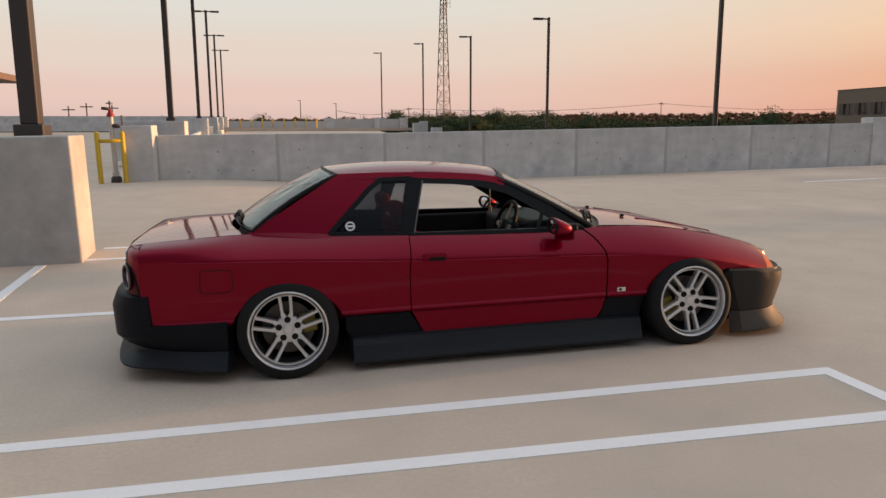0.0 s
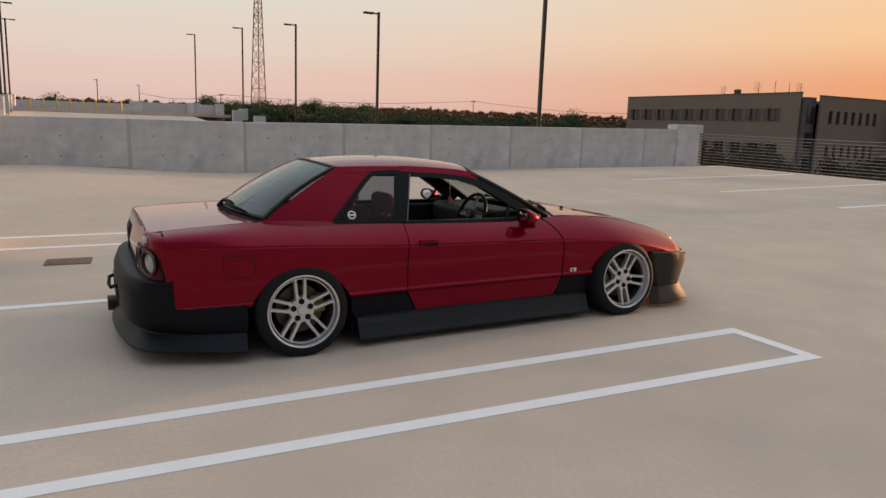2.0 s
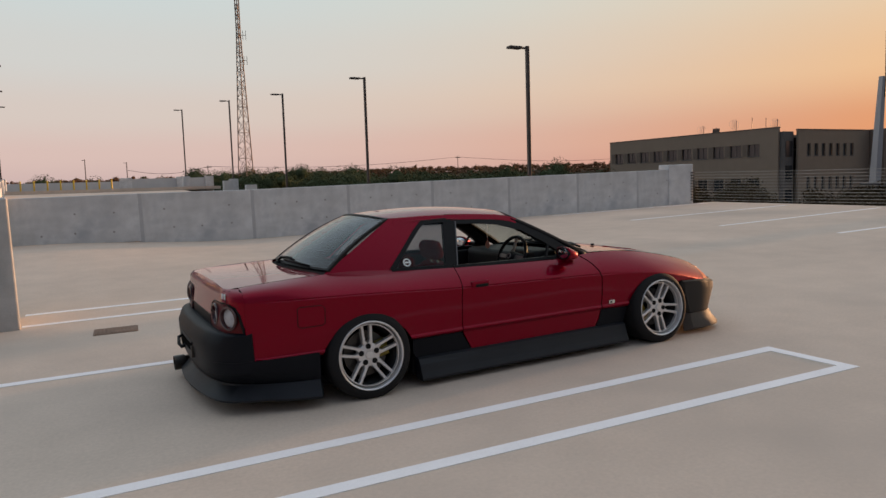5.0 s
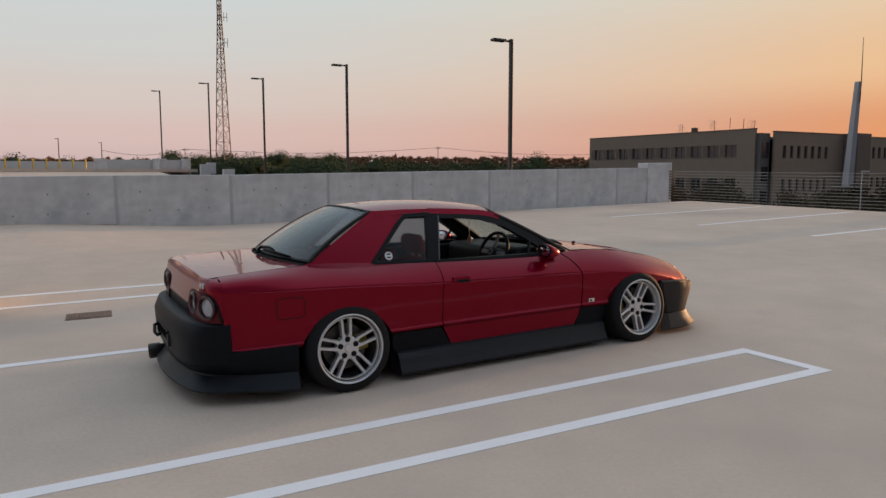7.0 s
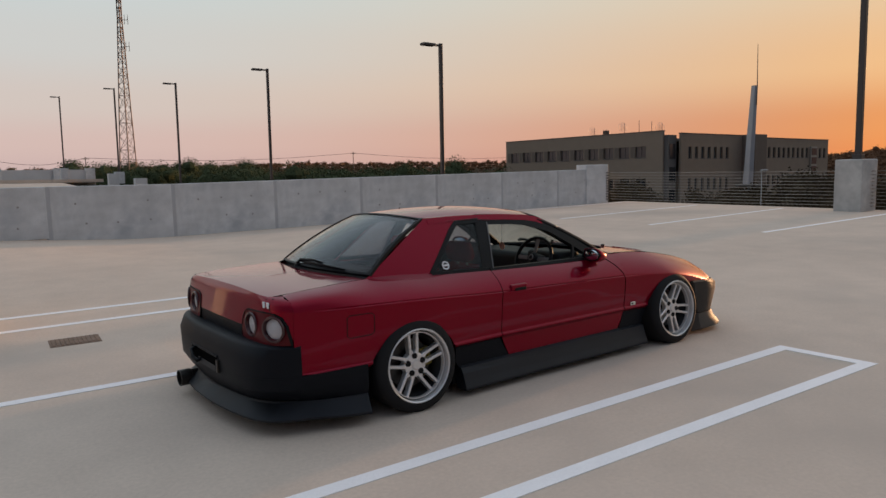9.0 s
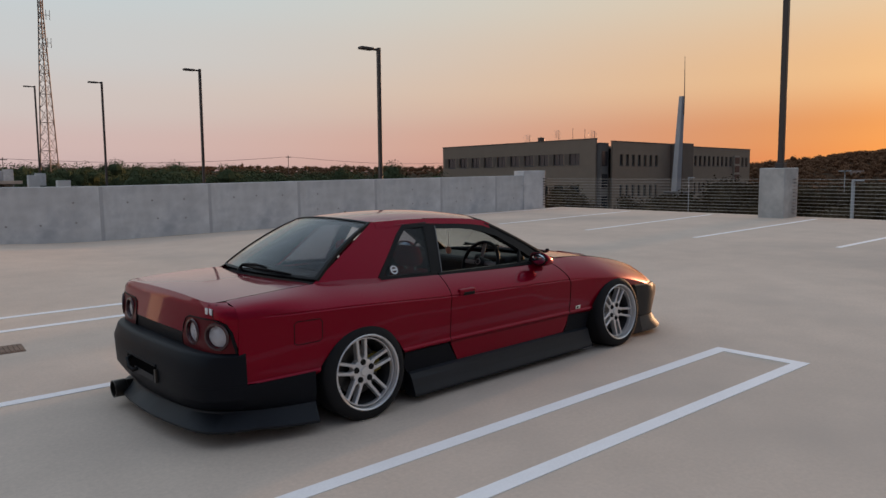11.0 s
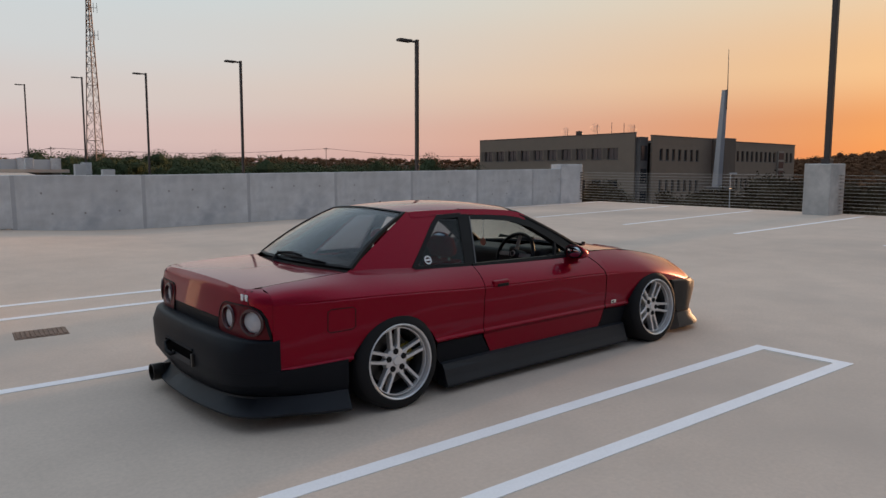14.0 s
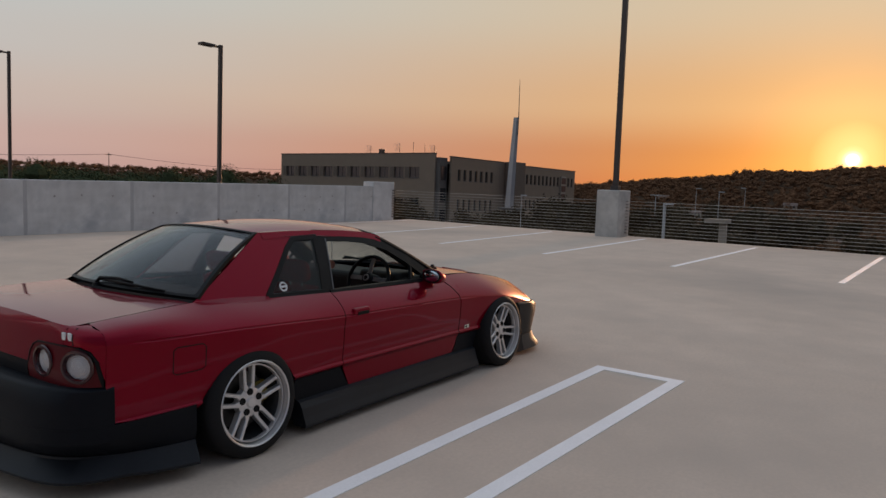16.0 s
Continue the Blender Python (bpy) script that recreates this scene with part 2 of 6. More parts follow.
M_AMBER = material("amber_lens", (0.62, 0.12, 0.03), 0.45, noise_amp=0.05, noise_scale=30)
M_HEADLAMP = material("headlamp_glass", (0.12, 0.09, 0.075), 0.3)
M_EXH = material("burnt_exhaust_steel", (0.06, 0.055, 0.05), 0.35, metal=0.9, noise_amp=0.2, noise_scale=10)
M_WHITE = material("white_vinyl", (0.75, 0.75, 0.75), 0.4)
M_PEACH = material("paper_air_freshener", (0.60, 0.36, 0.26), 0.7)
M_MIRROR = material("mirror_glass", (0.55, 0.60, 0.66), 0.03, metal=1.0)
G_TINT = glass_material("tinted_rear_glass", (0.78, 0.80, 0.82), 0.0, 4.3)
G_QUARTER = glass_material("tinted_quarter_glass", (0.55, 0.57, 0.60))
G_CLEAR = glass_material("clear_windscreen", (0.82, 0.86, 0.84))

# ---- building helpers ----
UP = (0.016, 0.0115, 0.99981)
DECK = Matrix(((0.99987, -0.00009, -0.016, 0), (-0.00009, 0.99993, -0.0115, 0), (0.016, 0.0115, 0.99981, 0), (0, 0, 0, 1)))


def mesh(name, verts, faces, mat, smooth=False, normals=None):
    me = bpy.data.meshes.new(name)
    me.from_pydata([tuple(v) for v in verts], [], faces)
    me.materials.append(mat)
    if smooth or normals is not None:
        me.polygons.foreach_set("use_smooth", [True] * len(me.polygons))
    if normals is not None:
        me.normals_split_custom_set_from_vertices([tuple(v) for v in normals])
    me.update()
    return me


def put(name, me, parent=None, m=None, label=""):
    ob = new(name, me)
    if parent is not None:
        ob.parent = parent
    if m is not None:
        ob.matrix_local = m
    return tagged(ob, label) if label else ob


def thing(name, label, category, group="", kind="", m=None):
    ob = new(name, None)
    ob.empty_display_size = 0.2
    if m is not None:
        ob.matrix_world = m
    return tagged(ob, label, category, group, kind)


def from_bm(name, bm, mat, smooth=False):
    me = bpy.data.meshes.new(name)
    bm.normal_update()
    bm.to_mesh(me)
    bm.free()
    me.materials.append(mat)
    if smooth:
        me.polygons.foreach_set("use_smooth", [True] * len(me.polygons))
    return me


def box_me(name, x0, x1, y0, y1, z0, z1, mat, bevel=0.0, seg=2, m=None):
    bm = bmesh.new()
    bmesh.ops.create_cube(bm, size=1.0)
    for v in bm.verts:
        v.co = Vector(((x0 + x1) / 2 + v.co.x * (x1 - x0), (y0 + y1) / 2 + v.co.y * (y1 - y0), (z0 + z1) / 2 + v.co.z * (z1 - z0)))
    if bevel:
        bmesh.ops.bevel(bm, geom=list(bm.edges), offset=bevel, segments=seg, profile=0.5, affect="EDGES")
    if m is not None:
        bm.transform(m)
    return from_bm(name, bm, mat)


def lathe_me(name, profile, mat, seg=48, axis="Z", closed=False, smooth=True):
    """Turns (radius, height) pairs round an axis."""
    verts, faces, n = [], [], len(profile)
    for k in range(seg):
        a = 2 * math.pi * k / seg
        for r, h in profile:
            p = (r * math.cos(a), r * math.sin(a), h)
            verts.append(p if axis == "Z" else (p[0], p[2], -p[1]) if axis == "Y" else (p[2], p[1], -p[0]))
    for k in range(seg):
        a, b = k * n, (k + 1) % seg * n
        for j in range(n if closed else n - 1):
            j2 = (j + 1) % n
            faces.append((a + j, b + j, b + j2, a + j2))
    me = mesh(name, verts, faces, mat)
    bm = bmesh.new()
    bm.from_mesh(me)
    bmesh.ops.remove_doubles(bm, verts=bm.verts, dist=1e-6)
    bmesh.ops.recalc_face_normals(bm, faces=bm.faces)
    if smooth:
        for e in bm.edges:
            if len(e.link_faces) == 2 and e.calc_face_angle(0) > radians(38):
                e.smooth = False
        for fc in bm.faces:
            fc.smooth = True
    bm.to_mesh(me)
    bm.free()
    return me


def tube_data(pts, radius, sides=8, taper=None):
    pts = [Vector(p) for p in pts]
    verts, faces = [], []
    for k, p in enumerate(pts):
        d = (pts[min(k + 1, len(pts) - 1)] - pts[max(k - 1, 0)]).normalized()
        a = d.cross(Vector((0, 0, 1)) if abs(d.z) < 0.95 else Vector((1, 0, 0))).normalized()
        b = a.cross(d)
        r = radius if taper is None else radius + (taper - radius) * k / (len(pts) - 1)
        for j in range(sides):
            t = 2 * math.pi * j / sides
            verts.append(p + r * (math.cos(t) * a + math.sin(t) * b))
    for k in range(len(pts) - 1):
        for j in range(sides):
            j2 = (j + 1) % sides
            faces.append((k * sides + j, k * sides + j2, (k + 1) * sides + j2, (k + 1) * sides + j))
    faces.append(tuple(range(sides - 1, -1, -1)))
    faces.append(tuple((len(pts) - 1) * sides + j for j in range(sides)))
    return verts, faces


def tube_me(name, pts, radius, mat, sides=8, taper=None):
    me = mesh(name, *tube_data(pts, radius, sides, taper), mat)
    for p in me.polygons:
        p.use_smooth = len(p.vertices) == 4
    return me


def curve(xs, ys):
    """A smooth curve through points."""
    xs, ys = list(xs), list(ys)
    d = [(ys[k + 1] - ys[k]) / (xs[k + 1] - xs[k]) for k in range(len(xs) - 1)]
    t = [d[0]] + [0.0 if d[k - 1] * d[k] <= 0 else 2 * d[k - 1] * d[k] / (d[k - 1] + d[k]) for k in range(1, len(d))] + [d[-1]]

    def at(x):
        if x <= xs[0]:
            return ys[0] + t[0] * (x - xs[0])
        if x >= xs[-1]:
            return ys[-1] + t[-1] * (x - xs[-1])
        k = next(i for i in range(len(d)) if x <= xs[i + 1])
        h = xs[k + 1] - xs[k]
        s = (x - xs[k]) / h
        return (1 + 2 * s) * (1 - s) ** 2 * ys[k] + s * (1 - s) ** 2 * h * t[k] + s * s * (3 - 2 * s) * ys[k + 1] + s * s * (s - 1) * h * t[k + 1]

    return at


def inside(p, poly):
    """Whether the point lies in the outline."""
    odd, n = False, len(poly)
    for k in range(n):
        (x0, y0), (x1, y1) = poly[k], poly[(k + 1) % n]
        if (y0 > p[1]) != (y1 > p[1]) and p[0] < (x1 - x0) * (p[1] - y0) / (y1 - y0) + x0:
            odd = not odd
    return odd


def panel_me(name, poly, fn, mat, du=0.05, dv=0.03, thick=0.012, out=(0, -1, 0), e=0.004):
    """A sheet of metal or glass: the outline poly in (u, v), cut into small faces, laid on the surface fn(u, v), with thickness."""
    bm = bmesh.new()
    bm.faces.new([bm.verts.new((u, v, 0)) for u, v in poly])
    bm.normal_update()
    bmesh.ops.triangulate(bm, faces=bm.faces[:], ngon_method="EAR_CLIP")
    us, vs = [p[0] for p in poly], [p[1] for p in poly]
    for lo, hi, step, no in ((min(us), max(us), du, (1, 0, 0)), (min(vs), max(vs), dv, (0, 1, 0))):
        k = math.floor(lo / step) + 1
        while k * step < hi - 1e-6:
            c = k * step
            bmesh.ops.bisect_plane(bm, geom=bm.verts[:] + bm.edges[:] + bm.faces[:], dist=1e-6, plane_co=(c * no[0], c * no[1], 0), plane_no=no)
            k += 1
    stray = [fc for fc in bm.faces if fc.calc_area() < 1e-10 or not inside(fc.calc_center_median(), poly)]
    bmesh.ops.delete(bm, geom=stray, context="FACES")
    bm.verts.index_update()
    out = Vector(out)
    flat = [(v.co.x, v.co.y) for v in bm.verts]
    pts, nrm = [], []
    for u, v in flat:
        p = Vector(fn(u, v))
        n = (Vector(fn(u + e, v)) - Vector(fn(u - e, v))).cross(Vector(fn(u, v + e)) - Vector(fn(u, v - e))).normalized()
        n = n if n.dot(out) > 0 else -n
        pts.append(p)
        nrm.append(n)
    nv = len(pts)
    faces = []
    for fc in bm.faces:
        ix = [v.index for v in fc.verts]
        a, b, c = (pts[i] for i in ix[:3])
        if (b - a).cross(c - a).dot(nrm[ix[0]]) < 0:
            ix.reverse()
        faces.append(ix)
    verts = pts + [p - thick * n for p, n in zip(pts, nrm)]
    norms = nrm + [-n for n in nrm]
    faces += [[i + nv for i in reversed(ix)] for ix in faces]
    for e in bm.edges:
        if e.is_boundary:
            i, j = e.verts[0].index, e.verts[1].index
            k = len(verts)
            verts += [pts[i], pts[j], verts[j + nv], verts[i + nv]]
            q = (pts[j] - pts[i]).cross(nrm[i])
            q = q.normalized() if q.length > 1e-9 else nrm[i]
            norms += [q] * 4
            faces.append([k, k + 1, k + 2, k + 3])
    bm.free()
    return mesh(name, verts, faces, mat, normals=norms)


def strip_me(name, pts, width, thick, fn, mat, out=(0, -1, 0), lift=0.004):
    """A flat moulding along a line of (u, v) on the surface fn."""
    n = len(pts)
    verts, faces = [], []
    o = Vector(out)
    for k, (u, v) in enumerate(pts):
        a, b = Vector((*pts[max(k - 1, 0)], 0)), Vector((*pts[min(k + 1, n - 1)], 0))
        d = (b - a).normalized()
        s = Vector((-d.y, d.x, 0)) * width / 2
        for q in (1, -1):
            p = Vector(fn(u + q * s.x, v + q * s.y))
            verts += [p + o * lift, p + o * (lift - thick)]
    for k in range(n - 1):
        a, b = 4 * k, 4 * k + 4
        faces += [(a, b, b + 2, a + 2), (a + 1, a + 3, b + 3, b + 1), (a, a + 1, b + 1, b), (a + 2, b + 2, b + 3, a + 3)]
    faces += [(0, 2, 3, 1), (4 * n - 4, 4 * n - 3, 4 * n - 1, 4 * n - 2)]
    me = mesh(name, verts, faces, mat)
    bm = bmesh.new()
    bm.from_mesh(me)
    bmesh.ops.recalc_face_normals(bm, faces=bm.faces)
    bm.to_mesh(me)
    bm.free()
    return me


# ---- the deck ----
def ease(t):
    t = min(max(t, 0.0), 1.0)
    return t * t * (3 - 2 * t)


def floor_z(x, y):
    # a rise to the ramp, and a shallow fall towards the drain where the car stands
    fall = 0.039 * ease((y + 0.7) / 1.45) * ease((2.7 - y) / 1.2) * ease((x + 2.0) / 0.7) * ease((2.9 - x) / 0.9)
    return 0.25 * ease((y - 5) / 7) * ease((1 - x) / 5) - fall


def deck_m(x, y, rz=0.0):
    return DECK @ pose(x, y, floor_z(x, y), 0, 0, rz)


FX0, FX1, FY0, FY1, ST = -24.0, 17.45, -26.0, 12.9, 0.6
nx, ny = int((FX1 - FX0) / ST) + 1, int((FY1 - FY0) / ST) + 1
fv, ff = [], []
for layer in (0.0, -0.35):
    for j in range(ny + 1):
        for i in range(nx + 1):
            x, y = FX0 + (FX1 - FX0) * i / nx, FY0 + (FY1 - FY0) * j / ny
            fv.append((x, y, floor_z(x, y) + layer))
row, lay = nx + 1, (nx + 1) * (ny + 1)
for j in range(ny):
    for i in range(nx):
        a = j * row + i
        ff += [(a, a + 1, a + row + 1, a + row), (lay + a, lay + a + row, lay + a + row + 1, lay + a + 1)]
for i in range(nx):
    ff += [(i, lay + i, lay + i + 1, i + 1), (ny * row + i, ny * row + i + 1, lay + ny * row + i + 1, lay + ny * row + i)]
for j in range(ny):
    a, b = j * row, j * row + nx
    ff += [(a, a + row, lay + a + row, lay + a), (b, lay + b, lay + b + row, b + row)]
floor = put("floor", mesh("floor", fv, ff, M_FLOOR, smooth=False), m=DECK)
tagged(floor, "pale stained concrete parking deck", "floor", kind="structure")

# parapet: cast panels between sealed joints
WY0, WSLOPE, WTH, WH = 12.62, 0.018, 0.24, 1.22
JX = [-4.25, -1.55, 1.03, 3.56, 6.08, 8.68, 11.3, 13.85, 15.75]


def wall_y(x):
    return WY0 + WSLOPE * x


parapet = thing("wall_north", "grey cast concrete parapet wall with sealed joints and tie holes", "wall", kind="structure", m=DECK)
hole_me = lathe_me("tie_hole", [(0.0, 0.0), (0.022, 0.0), (0.024, 0.004)], M_HOLE, 10, "Y")
for k in range(len(JX) - 1):
    x0, x1 = JX[k], JX[k + 1]
    ang = math.degrees(math.atan(WSLOPE))
    z0 = floor_z((x0 + x1) / 2, 12.5) - 0.06
    m = pose(x0, wall_y(x0), z0, 0, 0, ang)
    ln, top, rise = x1 - x0, WH + 0.05 * ease((1 - x0) / 4) - z0, 0.05 * (ease((1 - x1) / 4) - ease((1 - x0) / 4))
    pn = put("panel", box_me("panel", 0.035, ln - 0.035, 0, WTH, 0, top, M_WALL, 0.012), parapet, m)
    for v in pn.data.vertices:
        v.co.z += rise * v.co.x / ln if v.co.z > 0.6 else 0.0
    put("joint", box_me("joint", -0.05, 0.045, 0.006, WTH - 0.01, 0, top - 0.006, M_JOINT), parapet, m)
    for hx in (0.22, 0.5, 0.78):
        for hz in (0.42, 0.86):
            if random.random() < 0.3:
                continue
            put("tie_hole", hole_me, parapet, m @ pose(ln * hx + random.uniform(-0.14, 0.14), -0.003, hz - z0 + random.uniform(-0.02, 0.02)))

# wall's end posts
tagged(put("wall_post", box_me("wall_post", -4.9, -4.25, 12.15, 12.85, 0.15, 1.50, M_WALL, 0.02), m=DECK), "grey concrete pier at the parapet's end", "pier", kind="structure")
tagged(put("wall_post", box_me("wall_post", 15.27, 16.42, 12.86, 13.35, -0.05, 1.38, M_WALL, 0.02), m=DECK), "grey concrete pier where the cables are anchored", "pier", kind="structure")
pedestal = box_me("pier", -7.2, -3.57, 3.50, 4.32, -0.05, 1.40, M_PIER, 0.022, 3)
pedestal.transform(Matrix(((1, -0.076, 0, 0.266), (0, 1, 0, 0), (0, 0, 1, 0), (0, 0, 0, 1))))
tagged(put("pier", pedestal, m=DECK), "thick concrete lamp pedestal with stained sides", "pier", kind="structure")
tagged(put("pier", box_me("pier", 16.45, 17.35, 4.25, 4.97, -0.05, 1.40, M_PIER, 0.03, 3), m=DECK), "square concrete lamp pedestal at the deck's edge", "pier", kind="structure")
# plain walls that close the deck behind the camera
tagged(put("wall_south", box_me("wall_south", -24, 17.2, -26, -25.75, -0.05, 1.2, M_WALL), m=DECK), "plain concrete parapet wall", "wall", kind="structure")
tagged(put("wall_west", box_me("wall_west", -24, -23.75, -25.75, 12.6, -0.05, 1.2, M_WALL), m=DECK), "plain concrete parapet wall", "wall", kind="structure")

# cables
barrier = thing("cable_barrier", "steel cables strung between concrete piers at the deck's edge", "railing", m=DECK)
for y0, y1 in ((4.97, 12.86), (-25.7, 4.25)):
    for k in range(11):
        z = 0.13 + 0.095 * k
        n = 6
        put("cable", tube_me("cable", [(16.95 - 0.42 * max(0.0, (y0 + (y1 - y0) * i / n - 4.97) / 7.89), y0 + (y1 - y0) * i / n, z - 0.012 * math.sin(math.pi * i / n)) for i in range(n + 1)], 0.006, M_CABLE, 5), barrier)
for k in range(11):
    put("anchor", box_me("anchor", 16.30, 16.44, 12.82, 12.87, 0.112 + 0.095 * k, 0.148 + 0.095 * k, M_POLE, 0.004), barrier)
    put("anchor", box_me("anchor", 17.05, 17.16, 4.215, 4.255, 0.112 + 0.095 * k, 0.140 + 0.095 * k, M_STEEL, 0.004), barrier)
for y in (-2.6, -9.8, -17.0):
    put("post", box_me("post", 16.97, 17.03, y, y + 0.02, 0.0, 1.12, M_STEEL, 0.004), barrier)


# painted lines
def line(pts, width=0.105, label="white painted parking line"):
    """A painted band along a run of deck points, mitred at its corners."""
    pts = [Vector((x, y, 0)) for x, y in pts]
    verts, faces = [], []
    for k, p in enumerate(pts):
        d0 = (p - pts[k - 1]).normalized() if k else (pts[1] - p).normalized()
        d1 = (pts[k + 1] - p).normalized() if k < len(pts) - 1 else d0
        n0, n1 = Vector((-d0.y, d0.x, 0)), Vector((-d1.y, d1.x, 0))
        s = (n0 + n1) * (width / 2) / max(0.2, 1 + n0.dot(n1))
        for q in (p + s, p - s):
            h = floor_z(q.x, q.y)
            verts += [(q.x, q.y, h + 0.004), (q.x, q.y, h - 0.004)]
    for k in range(len(pts) - 1):
        a, b = 4 * k, 4 * k + 4
        faces += [(a, a + 2, b + 2, b), (a, b, b + 1, a + 1), (a + 2, a + 3, b + 3, b + 2)]
    faces += [(0, 1, 3, 2), (4 * len(pts) - 4, 4 * len(pts) - 2, 4 * len(pts) - 1, 4 * len(pts) - 3)]
    return tagged(put("parking_line", mesh("parking_line", verts, faces, M_LINE), m=DECK), label, "road marking", "parking lines", "structure")


line([(-4.6, -1.40), (1.78, -1.49), (1.80, -2.12), (-4.6, -1.92)], 0.10, "white hairpin parking line with a squared end")
line([(-3.57, 3.66), (1.7, 3.52), (1.7, 4.18), (-3.57, 4.44)], 0.10, "white hairpin parking line from the lamp pedestal")
line([(-4.7, 1.16), (-2.0, 1.052)], 0.10)
line([(-3.70, -1.36), (-3.685, -0.5), (-3.80, 1.2), (-3.98, 3.45)], 0.105)
for k, (ya, yb) in enumerate(((12.45, 12.55), (9.05, 9.45), (6.15, 6.55), (3.35, 3.5), (0.55, 0.42), (-2.35, -2.5), (-5.3, -5.5), (-8.2, -8.5), (-11.1, -11.5))):
    line([(10.05, ya), (16.75, yb)])

# floor drain
drain = thing("floor_drain", "rusty iron drain grate set in the deck", "drain", m=deck_m(-2.69, 2.78, -4))
put("frame", box_me("frame", -0.21, 0.21, -0.16, 0.16, -0.02, 0.006, M_RUST, 0.003), drain)
for k in range(11):
    put("bar", box_me("bar", -0.18 + 0.036 * k - 0.011, -0.18 + 0.036 * k + 0.011, -0.14, 0.14, 0.004, 0.012, M_RUST, 0.002), drain)


# ---- lamp posts ----
def lamp_post(x, y, z, height, heads, turn, label, half=0.10):
    post = thing("street_lamp", label, "street lamp", "deck lamp posts", m=pose(x, y, z, 0, 0, turn))
    put("base_box", box_me("base_box", -1.6 * half, 1.6 * half, -1.6 * half, 1.6 * half, 0, 0.14, M_POLE, 0.015), post)
    put("pole", box_me("pole", -half, half, -half, half, 0.14, height, M_POLE, 0.015), post)
    for s in heads:
        put("arm", box_me("arm", min(0, s * 0.5), max(0, s * 0.5), -0.05, 0.05, height - 0.16, height - 0.06, M_POLE, 0.01), post)
        put("lamp_head", box_me("lamp_head", min(s * 0.4, s * 1.15), max(s * 0.4, s * 1.15), -0.19, 0.19, height - 0.18, height - 0.05, M_POLE, 0.03), post)
    return post


ONE = "tall dark bronze lamp post with one flat head"
lamp_post(16.95, 4.58, 1.72, 9.6, (-1,), 0, ONE, 0.075)
lamp_post(18.2, 25.4, 8.2 - 9.6, 9.6, (-1,), 0, ONE, 0.085)
lamp_post(17.2, 45.2, 9.45 - 9.6, 9.6, (-1,), 0, ONE, 0.085)
lamp_post(16.6, 65.6, 10.75 - 9.6, 9.6, (-1,), 0, ONE, 0.085)
lamp_post(15.9, 87.9, 2.75, 9.9, (-1,), 0, ONE, 0.085)
lamp_post(13.1, 108.6, 3.6, 10.0, (-1,), 0, ONE, 0.085)
TWO = "tall dark bronze lamp post with two flat heads"
lamp_post(-4.20, 4.30, 1.37, 9.6, (-1, 1), 0, TWO)
for x, y, zt in ((-5.75, 24.72, 1.85), (-7.04, 44.72, 2.33), (-8.27, 64.7, 2.78), (-9.5, 84.69, 3.2), (-10.55, 104.68, 3.66)):
    lamp_post(x, y, zt, 9.5, (-1, 1), 0, TWO)
    tagged(put("pier", box_me("pier", x - 2.0, x + 0.55, y - 0.5, y + 0.5, zt - 1.5, zt, M_WALL, 0.02)), "concrete lamp pedestal on the far deck", "pier", kind="structure")
for x, y, zt in ((18.2, 25.4, -1.4), (17.2, 45.2, -0.15), (16.6, 65.6, 1.15), (15.9, 87.9, 2.75), (13.1, 108.6, 3.6)):
    tagged(put("pier", box_me("pier", x - 0.5, x + 0.5, y - 0.5, y + 0.5, zt - 1.4, zt, M_WALL, 0.02)), "concrete lamp pedestal at the ramp's edge", "pier", kind="structure")

# ---- standpipe behind its guard ----
guard = thing("pipe_guard", "yellow painted steel guard rail of two posts and a crossbar", "guard rail", m=deck_m(-5.12, 12.02))
for s in (-0.25, 0.27):
    put("post", lathe_me("post", [(0.0, 1.14), (0.035, 1.13), (0.055, 1.09), (0.055, 0.0)], M_YELLOW, 16), guard, pose(s, 0, 0))
put("crossbar", tube_me("crossbar", [(-0.25, 0, 0.93), (0.27, 0, 0.93)], 0.045, M_YELLOW, 12), guard)
pipe = thing("standpipe", "steel fire standpipe with a red valve on top", "standpipe", m=deck_m(-5.10, 12.25))
put("pipe", lathe_me("pipe", [(0.09, 0.0), (0.09, 0.03), (0.055, 0.04), (0.055, 0.16), (0.075, 0.17), (0.075, 0.23), (0.055, 0.24), (0.055, 1.46), (0.0, 1.46)], M_PALEPIPE, 16), pipe)
put("base_flange", lathe_me("base_flange", [(0.060, 0.0), (0.115, 0.0), (0.115, 0.10), (0.085, 0.14), (0.060, 0.14)], M_POLE, 16), pipe, None, "black cast flange at the pipe's foot")
put("valve_body", lathe_me("valve_body", [(0.0, 1.62), (0.035, 1.61), (0.050, 1.55), (0.085, 1.49), (0.085, 1.46), (0.055, 1.45)], M_REDIRON, 16), pipe, None, "red painted valve body")
put("stem", tube_me("stem", [(0, 0, 1.58), (0, 0, 1.80)], 0.015, M_POLE, 8), pipe)
put("handwheel", lathe_me("handwheel", [(0.06, 1.74), (0.075, 1.735), (0.075, 1.755), (0.06, 1.76)], M_POLE, 16, closed=True), pipe)
put("hose_outlet", tube_me("hose_outlet", [(0, 0, 1.25), (0.17, -0.03, 1.25)], 0.05, M_POLE, 10), pipe)
put("hose_outlet", tube_me("hose_outlet", [(0, 0, 1.62), (-0.17, -0.03, 1.64)], 0.035, M_POLE, 10), pipe)
put("sign_stake", box_me("sign_stake", 0.20, 0.25, 0.0, 0.02, 0.0, 1.48, M_STEEL), pipe)

# ---- the car ----
# the car leans with the deck's fall, away from its near wheels
CAR_LEAN = Matrix(((1, 0, 0, 0), (0, 1, 0, 0), (0, -0.027, 1, -0.020), (0, 0, 0, 1)))
